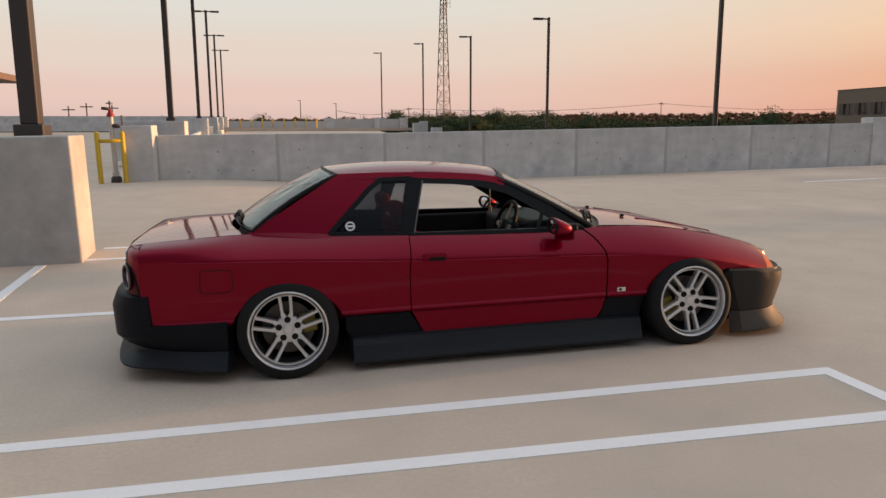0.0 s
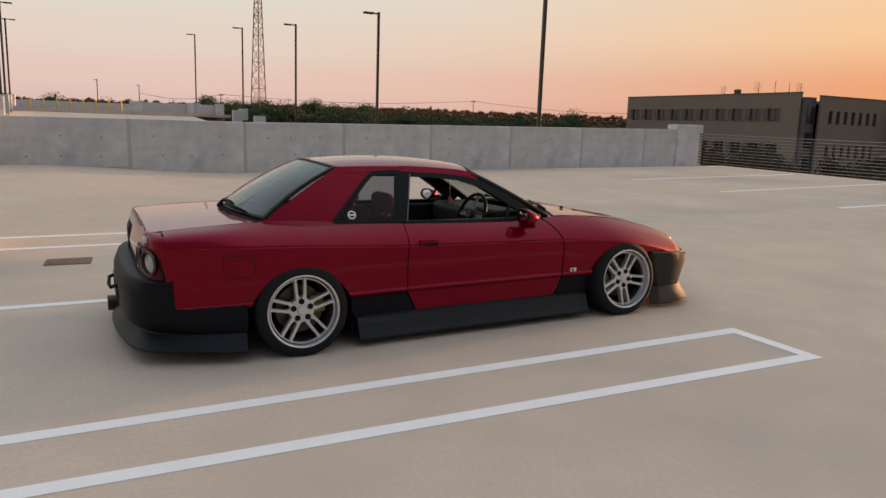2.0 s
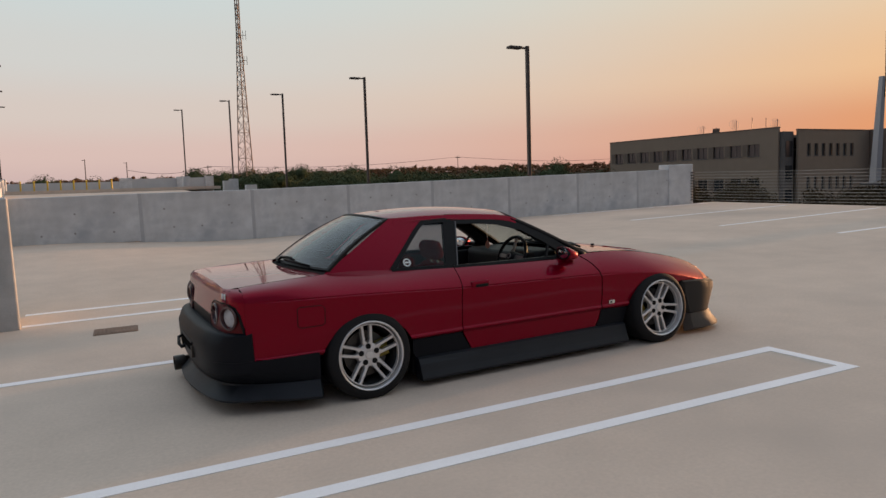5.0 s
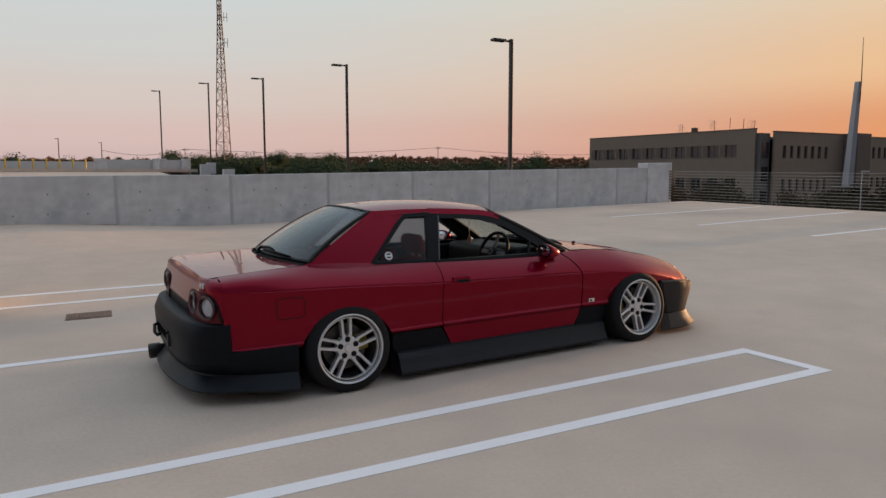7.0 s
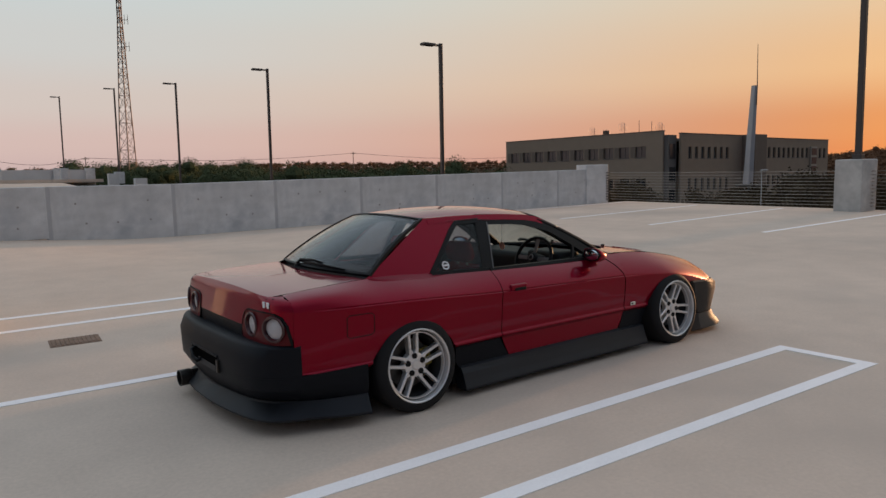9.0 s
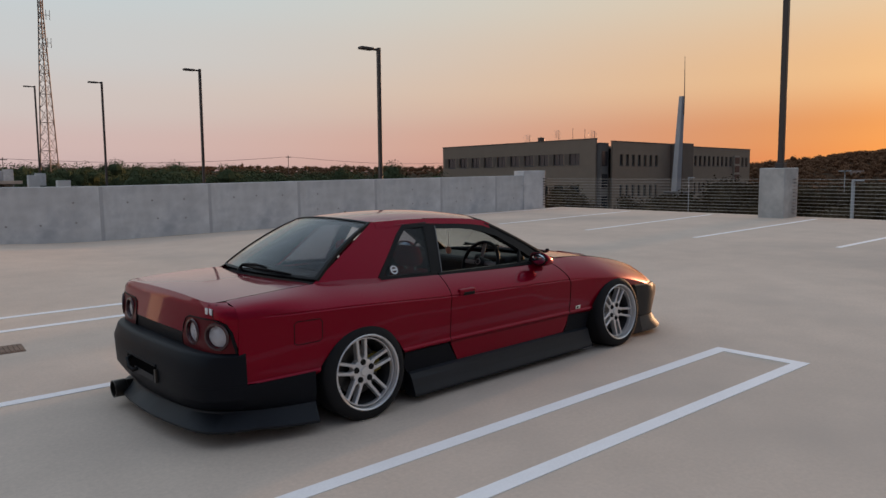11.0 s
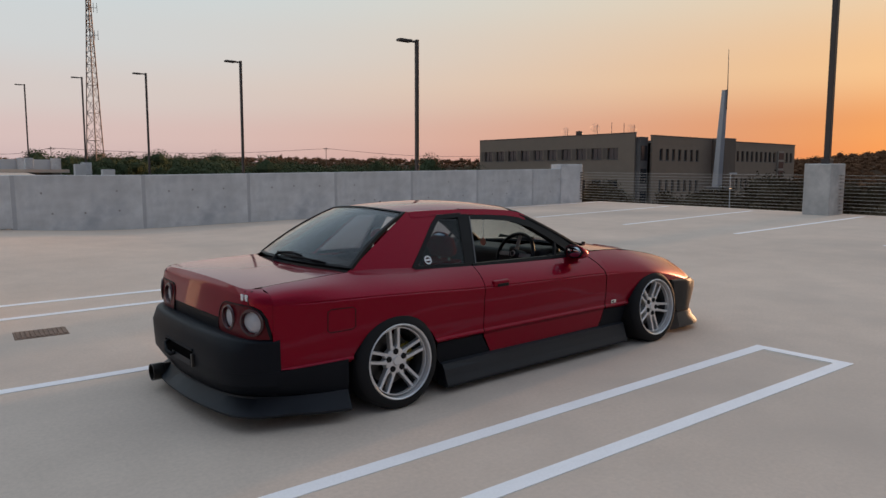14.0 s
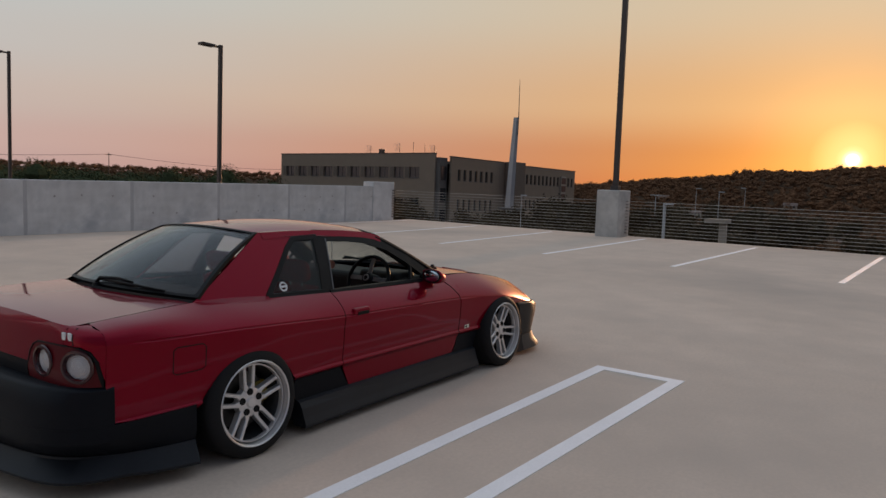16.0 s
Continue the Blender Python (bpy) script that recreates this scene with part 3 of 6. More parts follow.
car = thing("coupe_car", "lowered wine-red two-door coupe with matt black bumpers, skirts and silver wheels", "car", m=DECK @ CAR_LEAN @ Matrix.Translation((0, 0.0805, 0)) @ Matrix.Diagonal((1, 1.105, 1, 1)))

ZS = curve([-2.3, -2.12, -1.95, -1.4, -1.03, -0.5, 0.4, 0.71, 1.045, 1.43, 1.76, 1.90, 1.98, 2.05], [0.80, 0.826, 0.838, 0.852, 0.832, 0.812, 0.79, 0.802, 0.789, 0.733, 0.656, 0.610, 0.576, 0.535])
ZC = curve([-2.3, -2.05, -1.74, -1.4, -1.1, -0.63, 0.0, 0.62, 1.18, 1.47, 1.9], [0.748, 0.741, 0.731, 0.720, 0.704, 0.674, 0.656, 0.640, 0.606, 0.562, 0.46])
BASE = curve([0.02, 0.21, 0.335, 0.352, 0.364, 0.370, 0.386, 0.50, 0.66, 0.9], [0.715, 0.731, 0.740, 0.747, 0.757, 0.757, 0.7475, 0.757, 0.765, 0.767])


def glass_y(x, z):
    q = (z - 0.79) / 0.37
    y = 0.628 - 0.15 * q - 0.03 * q * q
    if x < -0.6:
        y -= 0.008 * ((-x - 0.6) / 0.9) ** 2
    if x > 0.0:
        y -= 0.018 * (x / 0.7) ** 2
    return y


def nose_edge(x):
    """Half width of the bonnet."""
    return 0.608 - 0.06 * max(0.0, (x - 1.2) / 0.8) ** 2


def half_width(x, z):
    zs = ZS(x)
    zc = min(ZC(x), zs - 0.07)
    y = BASE(min(z, zc))
    tx = 1.0
    if x < -1.55:
        tx -= 0.012 * ((-x - 1.55) / 0.55) ** 2
    if x > 1.35:
        tx -= 0.06 * ((x - 1.35) / 0.65) ** 2
    flare = 0.030 * math.exp(-(((x + 1.3) / (0.42 if x > -1.3 else 0.8)) ** 2)) + 0.034 * math.exp(-(((x - 1.3) / 0.42) ** 2))
    y = (y + flare * ease((z - 0.15) / 0.3)) * tx
    # the pressed line along the side: a fine groove over a slightly prouder flank
    fade = ease((x + 2.06) / 0.25) * ease((1.05 - x) / 0.4)
    y += 0.0035 * fade * ease((zc - z) / 0.006) * math.exp(-(max(0.0, zc - z) / 0.16) ** 2)
    if z > zc:
        r = min((z - zc) / (zs - zc), 1.0)
        top = glass_y(max(x, -1.6), zs) + 0.02 * ease((-x - 1.6) / 0.4) if x < 0.75 else nose_edge(x)
        w = ease((-x - 1.5) / 0.45)
        y += (top - y) * ((1 - w) * (0.40 * r + 0.60 * r * r) + w * (0.12 * r + 0.10 * r * r + 0.78 * r**5))
        if z > zs:
            y = glass_y(x, z)
    return y - 0.0055 * fade * math.exp(-(((z - zc) / 0.0035) ** 2))


def side(s):
    return lambda x, z: (x, s * half_width(x, z), z)


def flank_me(name, poly, s, du):
    """A side panel whose rows of faces run along the pressed line."""
    fine = []
    for k, (x0, z0) in enumerate(poly):
        x1, z1 = poly[(k + 1) % len(poly)]
        n = max(1, round(abs(x1 - x0) / 0.06))
        fine += [(x0 + (x1 - x0) * i / n, z0 + (z1 - z0) * i / n) for i in range(n)]
    mid = lambda x: ZC(x) - 0.675
    return panel_me(name, [(x, z - mid(x)) for x, z in fine], lambda x, w: (x, s * half_width(x, w + mid(x)), w + mid(x)), M_PAINT, du, 0.0025, 0.02, (0, s, 0), 0.0015)


def win(s):
    return lambda x, z: (x, s * glass_y(x, z), z)


def arch(cx, rx, rz, a0, a1, n=16, cz=0.27):
    return [(cx + rx * math.cos(radians(a0 + (a1 - a0) * k / n)), cz + rz * math.sin(radians(a0 + (a1 - a0) * k / n))) for k in range(n + 1)]


R_ARCH = (-1.302, 0.338, 0.280)
F_ARCH = (1.308, 0.335, 0.288)
door_poly = [(-0.562, 0.352), (-0.567, 0.60), (-0.545, 0.800), (0.0, 0.793), (0.605, 0.783), (0.640, 0.752), (0.668, 0.718), (0.700, 0.66), (0.713, 0.60), (0.719, 0.44), (0.714, 0.33), (0.700, 0.275), (0.665, 0.214), (-0.486, 0.211)]
fender_poly = [(0.724, 0.352), (0.728, 0.44), (0.722, 0.60), (0.709, 0.665), (0.677, 0.724), (0.649, 0.758), (0.616, 0.789), (0.713, 0.797)] + [(x, ZS(x) - 0.003) for x in (0.9, 1.045, 1.25, 1.43, 1.60, 1.76, 1.86, 1.93, 1.968)] + [(1.945, 0.540), (1.925, 0.466), (1.75, 0.483), (1.58, 0.497)] + arch(*F_ARCH, 48, 165)
quarter_poly = (
    [(-0.568, 0.352), (-0.573, 0.60), (-0.551, 0.803), (-1.042, 0.822), (-0.778, 1.088), (-0.703, 1.147), (-0.44, 1.152), (-0.44, 1.178), (-0.70, 1.183), (-0.95, 1.185)]
    + [(-1.10, 1.098), (-1.30, 0.980), (-1.49, 0.868)] + [(x, ZS(x) - 0.0012) for x in (-1.53, -1.62, -1.7, -1.8, -1.9, -2.0, -2.06, -2.106)] + [(-2.112, 0.56), (-2.072, 0.378), (-1.645, 0.346)]
    + arch(*R_ARCH, 164, 17)
)
skirt_rear_poly = [(-0.577, 0.347), (-0.494, 0.213), (-0.93, 0.196)] + [(-0.964, 0.25), (-0.968, 0.349)]
skirt_front_poly = [(0.722, 0.347), (0.709, 0.27), (0.676, 0.213), (0.965, 0.200), (0.972, 0.27), (0.99, 0.347)]

for s in (-1, 1):
    o = (0, s, 0)
    put("door", flank_me("door", door_poly, s, 0.06), car)
    put("front_fender", panel_me("front_fender", fender_poly, side(s), M_PAINT, 0.04, 0.006, 0.02, o), car)
    put("rear_quarter", flank_me("rear_quarter", quarter_poly, s, 0.04), car)
    put("skirt_corner", panel_me("skirt_corner", skirt_rear_poly, side(s), M_FADED, 0.05, 0.03, 0.02, o), car)
    put("skirt_corner", panel_me("skirt_corner", skirt_front_poly, side(s), M_FADED, 0.05, 0.03, 0.02, o), car)
    # side skirt: a flared sill
    prof = [(0.728, 0.213), (0.752, 0.200), (0.760, 0.165), (0.775, 0.115), (0.792, 0.072), (0.790, 0.056), (0.70, 0.056), (0.66, 0.20)]
    xs = [-0.93, -0.90, -0.6, -0.2, 0.2, 0.6, 0.90, 0.965]
    sv, sf = [], []
    for k, x in enumerate(xs):
        flare = 0.012 * ease((-x - 0.4) / 0.5)
        for y, z in prof:
            sv.append((x, s * (y + (flare if z < 0.19 else 0)), z))
    n = len(prof)
    for k in range(len(xs) - 1):
        for j in range(n):
            q = (k * n + j, k * n + (j + 1) % n, (k + 1) * n + (j + 1) % n, (k + 1) * n + j)
            sf.append(q if s < 0 else q[::-1])
    sf += [tuple(range(n)), tuple((len(xs) - 1) * n + j for j in range(n - 1, -1, -1))]
    put("side_skirt", mesh("side_skirt", sv, sf, M_SKIRT), car)

# windows and their frames
quarter_glass = [(-1.010, 0.838), (-0.765, 1.078), (-0.695, 1.132), (-0.520, 1.134), (-0.585, 0.826)]
for s in (-1, 1):
    o = (0, s, 0)
    gl = put("quarter_window", panel_me("quarter_window", quarter_glass, win(s), G_QUARTER, 0.1, 0.1, 0.004, o), car)
    put("frame", strip_me("frame", [(-1.035, 0.828), (-0.775, 1.083), (-0.70, 1.141), (-0.49, 1.146)], 0.03, 0.02, win(s), M_TRIM, o, 0.006), gl)
    put("frame", strip_me("frame", [(-1.035, 0.826), (-0.55, 0.808)], 0.03, 0.02, win(s), M_TRIM, o, 0.006), gl)
    put("b_pillar", strip_me("b_pillar", [(-0.558, 0.805), (-0.520, 0.96), (-0.470, 1.148)], 0.098, 0.03, win(s), M_TRIM, o, 0.004), car)
    if s < 0:
        put("pillar_seam", strip_me("pillar_seam", [(-0.510, 0.81), (-0.470, 0.96), (-0.420, 1.13)], 0.008, 0.02, win(s), M_SEAM, o, 0.007), car)
    put("belt_moulding", strip_me("belt_moulding", [(-0.545, 0.806), (-0.1, 0.80), (0.3, 0.794), (0.55, 0.788)], 0.022, 0.04, win(s), M_TRIM, o, 0.014), car)
    # roof rail: black weather strip below, red edge above
    put("roof_rail", strip_me("roof_rail", [(-0.47, 1.150), (-0.25, 1.139), (-0.03, 1.112), (0.155, 1.056), (0.325, 0.956), (0.47, 0.858), (0.56, 0.797)], 0.072, 0.04, win(s), M_TRIM, o, 0.002), car)
    put("a_pillar", strip_me("a_pillar", [(-0.93, 1.166), (-0.70, 1.168), (-0.445, 1.163), (-0.25, 1.155), (-0.05, 1.139), (0.06, 1.120), (0.12, 1.098)], 0.040, 0.05, win(s), M_PAINT, o, 0.003), car)
    put("quarter_light", strip_me("quarter_light", [(0.30, 0.795), (0.335, 0.86), (0.36, 0.915)], 0.016, 0.02, win(s), M_TRIM, o, 0.0), car)


# roof and the large glass
def rear_top(u):
    return Vector((-0.955 - 0.07 * (1 - u * u), 0.432 * u, 1.183 + 0.028 * (1 - u * u)))


def rear_low(u):
    return Vector((-1.492 - 0.13 * (1 - u * u), 0.590 * u, 0.868 + 0.014 * (1 - u * u)))


def screen_top(u):
    return Vector((0.095 + 0.05 * (1 - u * u), 0.432 * u, 1.136 + 0.044 * (1 - u * u)))


def screen_low(u):
    return Vector((0.70 + 0.16 * (1 - u * u), 0.600 * u, 0.798 + 0.022 * (1 - u * u)))


def roof_fn(u, v):
    p = rear_top(u).lerp(screen_top(u), v)
    b = 4 * v * (1 - v)
    drop = max(0.0, abs(u) - 0.50)
    return p + Vector((0, 0.018 * u * b, (0.014 + 0.024 * (1 - u * u)) * b - 0.085 * drop * drop))


def rear_glass_fn(u, v):
    return rear_low(u).lerp(rear_top(u), v) + Vector((-0.5, 0, 0.86)) * (0.026 * 4 * v * (1 - v))


def screen_fn(u, v):
    return screen_low(u).lerp(screen_top(u), v) + Vector((0.5, 0, 0.86)) * (0.012 * 4 * v * (1 - v))


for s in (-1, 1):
    # windscreen pillar between side frame and glass: shaded red paint, coloured black
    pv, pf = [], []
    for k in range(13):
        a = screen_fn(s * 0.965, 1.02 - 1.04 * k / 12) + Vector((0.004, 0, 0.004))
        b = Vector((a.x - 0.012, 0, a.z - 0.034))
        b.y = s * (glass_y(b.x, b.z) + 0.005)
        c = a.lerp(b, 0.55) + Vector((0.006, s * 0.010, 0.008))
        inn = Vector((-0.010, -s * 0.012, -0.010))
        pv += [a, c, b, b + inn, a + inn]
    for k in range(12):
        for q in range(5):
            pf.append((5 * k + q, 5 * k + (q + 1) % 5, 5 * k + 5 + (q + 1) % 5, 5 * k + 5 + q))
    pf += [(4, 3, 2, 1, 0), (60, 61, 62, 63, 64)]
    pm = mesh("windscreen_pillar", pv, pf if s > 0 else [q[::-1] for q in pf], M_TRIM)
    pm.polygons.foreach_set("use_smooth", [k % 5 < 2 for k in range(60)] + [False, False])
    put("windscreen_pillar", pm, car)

square = [(-1, 0), (1, 0), (1, 1), (-1, 1)]
put("roof", panel_me("roof", [(-1.025, 0), (1.025, 0), (1.025, 1), (-1.025, 1)], roof_fn, M_PAINT, 0.03, 0.08, 0.02, (0, 0, 1)), car)
put("headlining", panel_me("headlining", square, lambda u, v: roof_fn(u, v) - Vector((0, 0, 0.035)), M_DARK, 0.25, 0.25, 0.01, (0, 0, 1)), car)
rw = put("rear_window", panel_me("rear_window", [(-0.975, 0.02), (0.975, 0.02), (0.97, 0.98), (-0.97, 0.98)], rear_glass_fn, G_TINT, 0.1, 0.1, 0.004, (-0.5, 0, 0.8)), car)
for a, b in (((-1.0, 0.01), (1.0, 0.01)), ((-0.99, 0.985), (0.99, 0.985))):
    put("seal", strip_me("seal", [(a[0] + (b[0] - a[0]) * k / 12, a[1]) for k in range(13)], 0.026, 0.02, rear_glass_fn, M_TRIM, (-0.5, 0, 0.86), 0.005), rw)
for s in (-1, 1):
    put("seal", strip_me("seal", [(s * 0.985, k / 8) for k in range(9)], 0.036, 0.02, rear_glass_fn, M_TRIM, (-0.5, 0, 0.86), 0.006), rw)
ws = put("windscreen", panel_me("windscreen", [(-0.96, 0.04), (0.96, 0.04), (0.96, 0.96), (-0.96, 0.96)], screen_fn, G_CLEAR, 0.1, 0.1, 0.004, (0.5, 0, 0.8)), car)
for a, b in (((-1.0, 0.0), (1.0, 0.0)), ((-0.97, 0.965), (0.97, 0.965))):
    put("seal", strip_me("seal", [(a[0] + (b[0] - a[0]) * k / 12, a[1]) for k in range(13)], 0.05, 0.02, screen_fn, M_TRIM, (0.5, 0, 0.86), 0.004), ws)


# boot lid, bonnet
def top_fn(edge, crown):
    def at(x, y):
        w = max(1e-3, 1 - (y / edge) ** 2)
        return (x, y, ZS(x) + crown * w)

    return at


def corner_y(z):
    return half_width(-2.105, min(z, 0.8255))


def rear_x(y, z):
    q = min(abs(y) / corner_y(z), 1.02)
    rise = 0.18 * max(0.0, z - 0.62) + 1.2 * max(0.0, z - 0.78) ** 1.5
    return -2.240 + rise * (1 - min(q, 1) ** 4) + 0.022 * q * q + 0.113 * q**12


def rear_fn(y, z):
    return (rear_x(y, z), y, z)


def rear_top_z(y):
    return ZS(-2.14) + 0.014 * (1 - (y / 0.62) ** 2)


boot_fn = top_fn(0.617, 0.014)
edge_y = [-0.610 + 1.220 * k / 16 for k in range(17)]
boot_side = [(x, half_width(x, ZS(x) - 0.0012) - 0.0015) for x in (-2.06, -1.98, -1.9, -1.8, -1.7, -1.6, -1.55)]
boot_poly = [(rear_x(y, rear_top_z(y) - 0.004) + 0.002, y) for y in edge_y] + boot_side + [(-1.53 - 0.125 * (1 - (y / 0.607) ** 2), -y * 0.967) for y in edge_y[1:-1]] + [(x, -y) for x, y in boot_side[::-1]]
boot = put("boot_lid", panel_me("boot_lid", boot_poly, boot_fn, M_PAINT, 0.05, 0.05, 0.015, (0, 0, 1)), car)
for s in (-1, 1):
    put("boot_channel", strip_me("boot_channel", [(-2.14 + 0.06 * k, s * (half_width(max(-2.10, -2.14 + 0.06 * k), ZS(-2.14 + 0.06 * k) - 0.0012) - 0.022)) for k in range(11)], 0.046, 0.01, lambda x, y: (x, y, ZS(x) - 0.005), M_PAINT, (0, 0, 1), 0.0), car)
lid_poly = [(y * 0.985, rear_top_z(y) - 0.003) for y in edge_y] + [(0.600, 0.740), (0.41, 0.734), (0.368, 0.715), (0.347, 0.63), (-0.347, 0.63), (-0.368, 0.715), (-0.41, 0.734), (-0.600, 0.740)]
put("boot_face", panel_me("boot_face", lid_poly, rear_fn, M_PAINT, 0.04, 0.03, 0.015, (-1, 0, 0)), car)
put("boot_garnish", panel_me("boot_garnish", [(-0.344, 0.627), (0.344, 0.627), (0.352, 0.555), (-0.352, 0.555)], lambda y, z: (rear_x(y, z) + 0.004, y, z), M_FADED, 0.08, 0.04, 0.02, (-1, 0, 0)), car, None, "black garnish panel between the tail lamps")
for s in (-1, 1):
    outline = ((0.352, 0.60), (0.360, 0.68), (0.378, 0.715), (0.415, 0.731), (0.60, 0.737), (0.69, 0.733), (0.725, 0.715), (0.745, 0.67), (0.753, 0.60), (0.755, 0.558), (0.40, 0.555), (0.362, 0.562))
    zt = rear_top_z(0.60) - 0.002
    rim_line = [(corner_y(zt - (zt - 0.558) * k / 14) + 0.0012, zt - (zt - 0.558) * k / 14) for k in range(15)]
    corner = [(0.602, 0.742), (0.601, zt)] + rim_line + [(0.758, 0.600), (0.750, 0.672), (0.730, 0.720), (0.693, 0.739)]
    put("rear_corner", panel_me("rear_corner", [(s * y, z) for y, z in corner], rear_fn, M_PAINT, 0.02, 0.02, 0.015, (-1, 0, 0)), car)
    put("shut_line", strip_me("shut_line", [(s * 0.641, 0.816), (s * 0.648, 0.785), (s * 0.660, 0.742)], 0.005, 0.006, rear_fn, M_TRIM, (-1, 0, 0), 0.0015), car)
    tail = put("tail_lamp", panel_me("tail_lamp", [(s * y, z) for y, z in outline], lambda y, z: (rear_x(y, z) - 0.003, y, z), M_LAMPRED, 0.009, 0.009, 0.012, (-1, 0, 0)), car, None, "dark red tail lamp with two round pale lenses")
    put("lamp_seal", strip_me("lamp_seal", [(s * y, z) for y, z in outline + outline[:1]], 0.006, 0.01, rear_fn, M_TRIM, (-1, 0, 0), 0.0065), tail)
    for yy, rr in ((0.473, 0.059), (0.686, 0.062)):
        # an opening in the housing, a dark tunnel, and a ribbed lens at its end
        bm = bmesh.new()
        bm.from_mesh(tail.data)
        bmesh.ops.delete(bm, geom=[fc for fc in bm.faces if ((fc.calc_center_median().y - s * yy) / (0.90 * rr)) ** 2 + ((fc.calc_center_median().z - 0.649) / (0.96 * rr)) ** 2 < 1], context="FACES")
        bm.to_mesh(tail.data)
        bm.free()
        x = rear_x(yy, 0.649)
        slope = math.degrees(math.atan((rear_x(yy + 0.03, 0.649) - rear_x(yy - 0.03, 0.649)) / 0.06))
        m = pose(x - 0.005, s * yy, 0.649, 0, 0, -0.9 * s * slope)
        put("lens_ring", lathe_me("lens_ring", [(rr + 0.015, 0.003), (rr + 0.013, -0.004), (rr + 0.003, -0.006), (rr - 0.002, 0.002), (rr - 0.005, 0.026)], M_RINGRED, 36, "X"), tail, m)
        ribs = [(rr * 0.97 * k / 14, 0.006 + 0.010 * (k / 14) ** 2 + (0.0016 if k % 2 else 0.0)) for k in range(15)]
        put("lens", lathe_me("lens", ribs, M_LAMPLENS, 36, "X", smooth=False), tail, m, "pale ribbed round lens")

def bonnet_fn(x, y):
    e = nose_edge(min(x, 1.96))
    return (x, y, ZS(min(x, 1.95)) - 0.25 * max(0.0, x - 1.95) + 0.024 * (1 - (y / e) ** 2))


bonnet_poly = [(0.735 + 0.16 * (1 - (k / 6 - 1) ** 2), 0.600 - 0.600 * k / 6) for k in range(13)] + [(x, -nose_edge(x) + 0.005) for x in (1.1, 1.4, 1.6, 1.8, 1.9)] + [(2.14 - 0.18 * abs(k / 6 - 1) ** 2.2, (k / 6 - 1) * (nose_edge(1.96) - 0.005)) for k in range(13)] + [(x, nose_edge(x) - 0.005) for x in (1.9, 1.8, 1.6, 1.4, 1.1)]
bonnet = put("bonnet", panel_me("bonnet", bonnet_poly, bonnet_fn, M_PAINT, 0.06, 0.05, 0.02, (0, 0, 1)), car)
for s in (-1, 1):
    put("bonnet_crease", strip_me("bonnet_crease", [(1.15, s * 0.33), (1.45, s * 0.325), (1.75, s * 0.31)], 0.02, 0.006, bonnet_fn, M_PAINT, (0, 0, 1), 0.006), bonnet)
    put("washer_jet", box_me("washer_jet", 1.06, 1.085, s * 0.28 - 0.012, s * 0.28 + 0.012, ZS(1.07) + 0.02, ZS(1.07) + 0.037, M_TRIM, 0.004), bonnet)
put("cowl", panel_me("cowl", [(0.70 + 0.16 * (1 - (k / 6 - 1) ** 2), 0.6 - 0.6 * k / 6) for k in range(13)] + [(0.76 + 0.16 * (1 - (k / 6 - 1) ** 2), -0.6 + 0.6 * k / 6) for k in range(13)], lambda x, y: (x, y, ZS(0.75) + 0.012 * (1 - (y / 0.6) ** 2) - 0.004), M_TRIM, 0.2, 0.1, 0.02, (0, 0, 1)), car)
for y0 in (-0.12, 0.38):
    wp = put("wiper", tube_me("wiper", [(0.84 - 0.25 * (y0 / 0.6) ** 2, y0, 0.845), (0.80, y0 - 0.2, 0.858), (0.705, y0 - 0.42, 0.845)], 0.008, M_TRIM, 6), car)
    put("blade", tube_me("blade", [(0.86 - 0.3 * (y0 / 0.6) ** 2, y0 - 0.02, 0.862), (0.665, y0 - 0.46, 0.853)], 0.009, M_TRIM, 6), wp)


# bumpers: a band swept round the end of the car
def end_band(name, sign, x_start, x_join, x_mid, half, power, prof, mat, n=36):
    """prof: (outset, height, height at the middle) from the top edge round to the inside."""
    path = []
    for k in range(n + 1):
        a = math.pi * k / n
        c, sn = math.cos(a), math.sin(a)
        y = -half * math.copysign(abs(c) ** (2 / power), c)
        x = x_join + (x_mid - x_join) * abs(sn) ** (2 / power)
        path.append((x, y))
    path = [(x_start, -half), ((x_start + x_join) / 2, -half)] + path + [((x_start + x_join) / 2, half), (x_start, half)]
    verts, faces, np_ = [], [], len(prof)
    for k, (x, y) in enumerate(path):
        a, b = path[max(k - 1, 0)], path[min(k + 1, len(path) - 1)]
        d = Vector((b[0] - a[0], b[1] - a[1], 0)).normalized()
        nrm = Vector((-d.y, d.x, 0))
        nrm = nrm if nrm.x * sign + 0.001 * nrm.y * (1 if y > 0 else -1) > 0 or nrm.y * y > 0 else -nrm
        mid = 1 - abs(y / half) ** 2
        for off, z, zm in prof:
            q = Vector((x, y, 0)) + nrm * off
            verts.append((q.x, q.y, z + (zm - z) * mid))
    for k in range(len(path) - 1):
        for j in range(np_):
            j2 = (j + 1) % np_
            faces.append((k * np_ + j, k * np_ + j2, (k + 1) * np_ + j2, (k + 1) * np_ + j))
    faces += [tuple(range(np_)), tuple((len(path) - 1) * np_ + j for j in range(np_ - 1, -1, -1))]
    me = mesh(name, verts, faces, mat)
    bm = bmesh.new()
    bm.from_mesh(me)
    bmesh.ops.recalc_face_normals(bm, faces=bm.faces)
    for e in bm.edges:
        e.smooth = e.calc_face_angle(0) < radians(28)
    for fc in bm.faces:
        fc.smooth = True
    bm.to_mesh(me)
    bm.free()
    return me


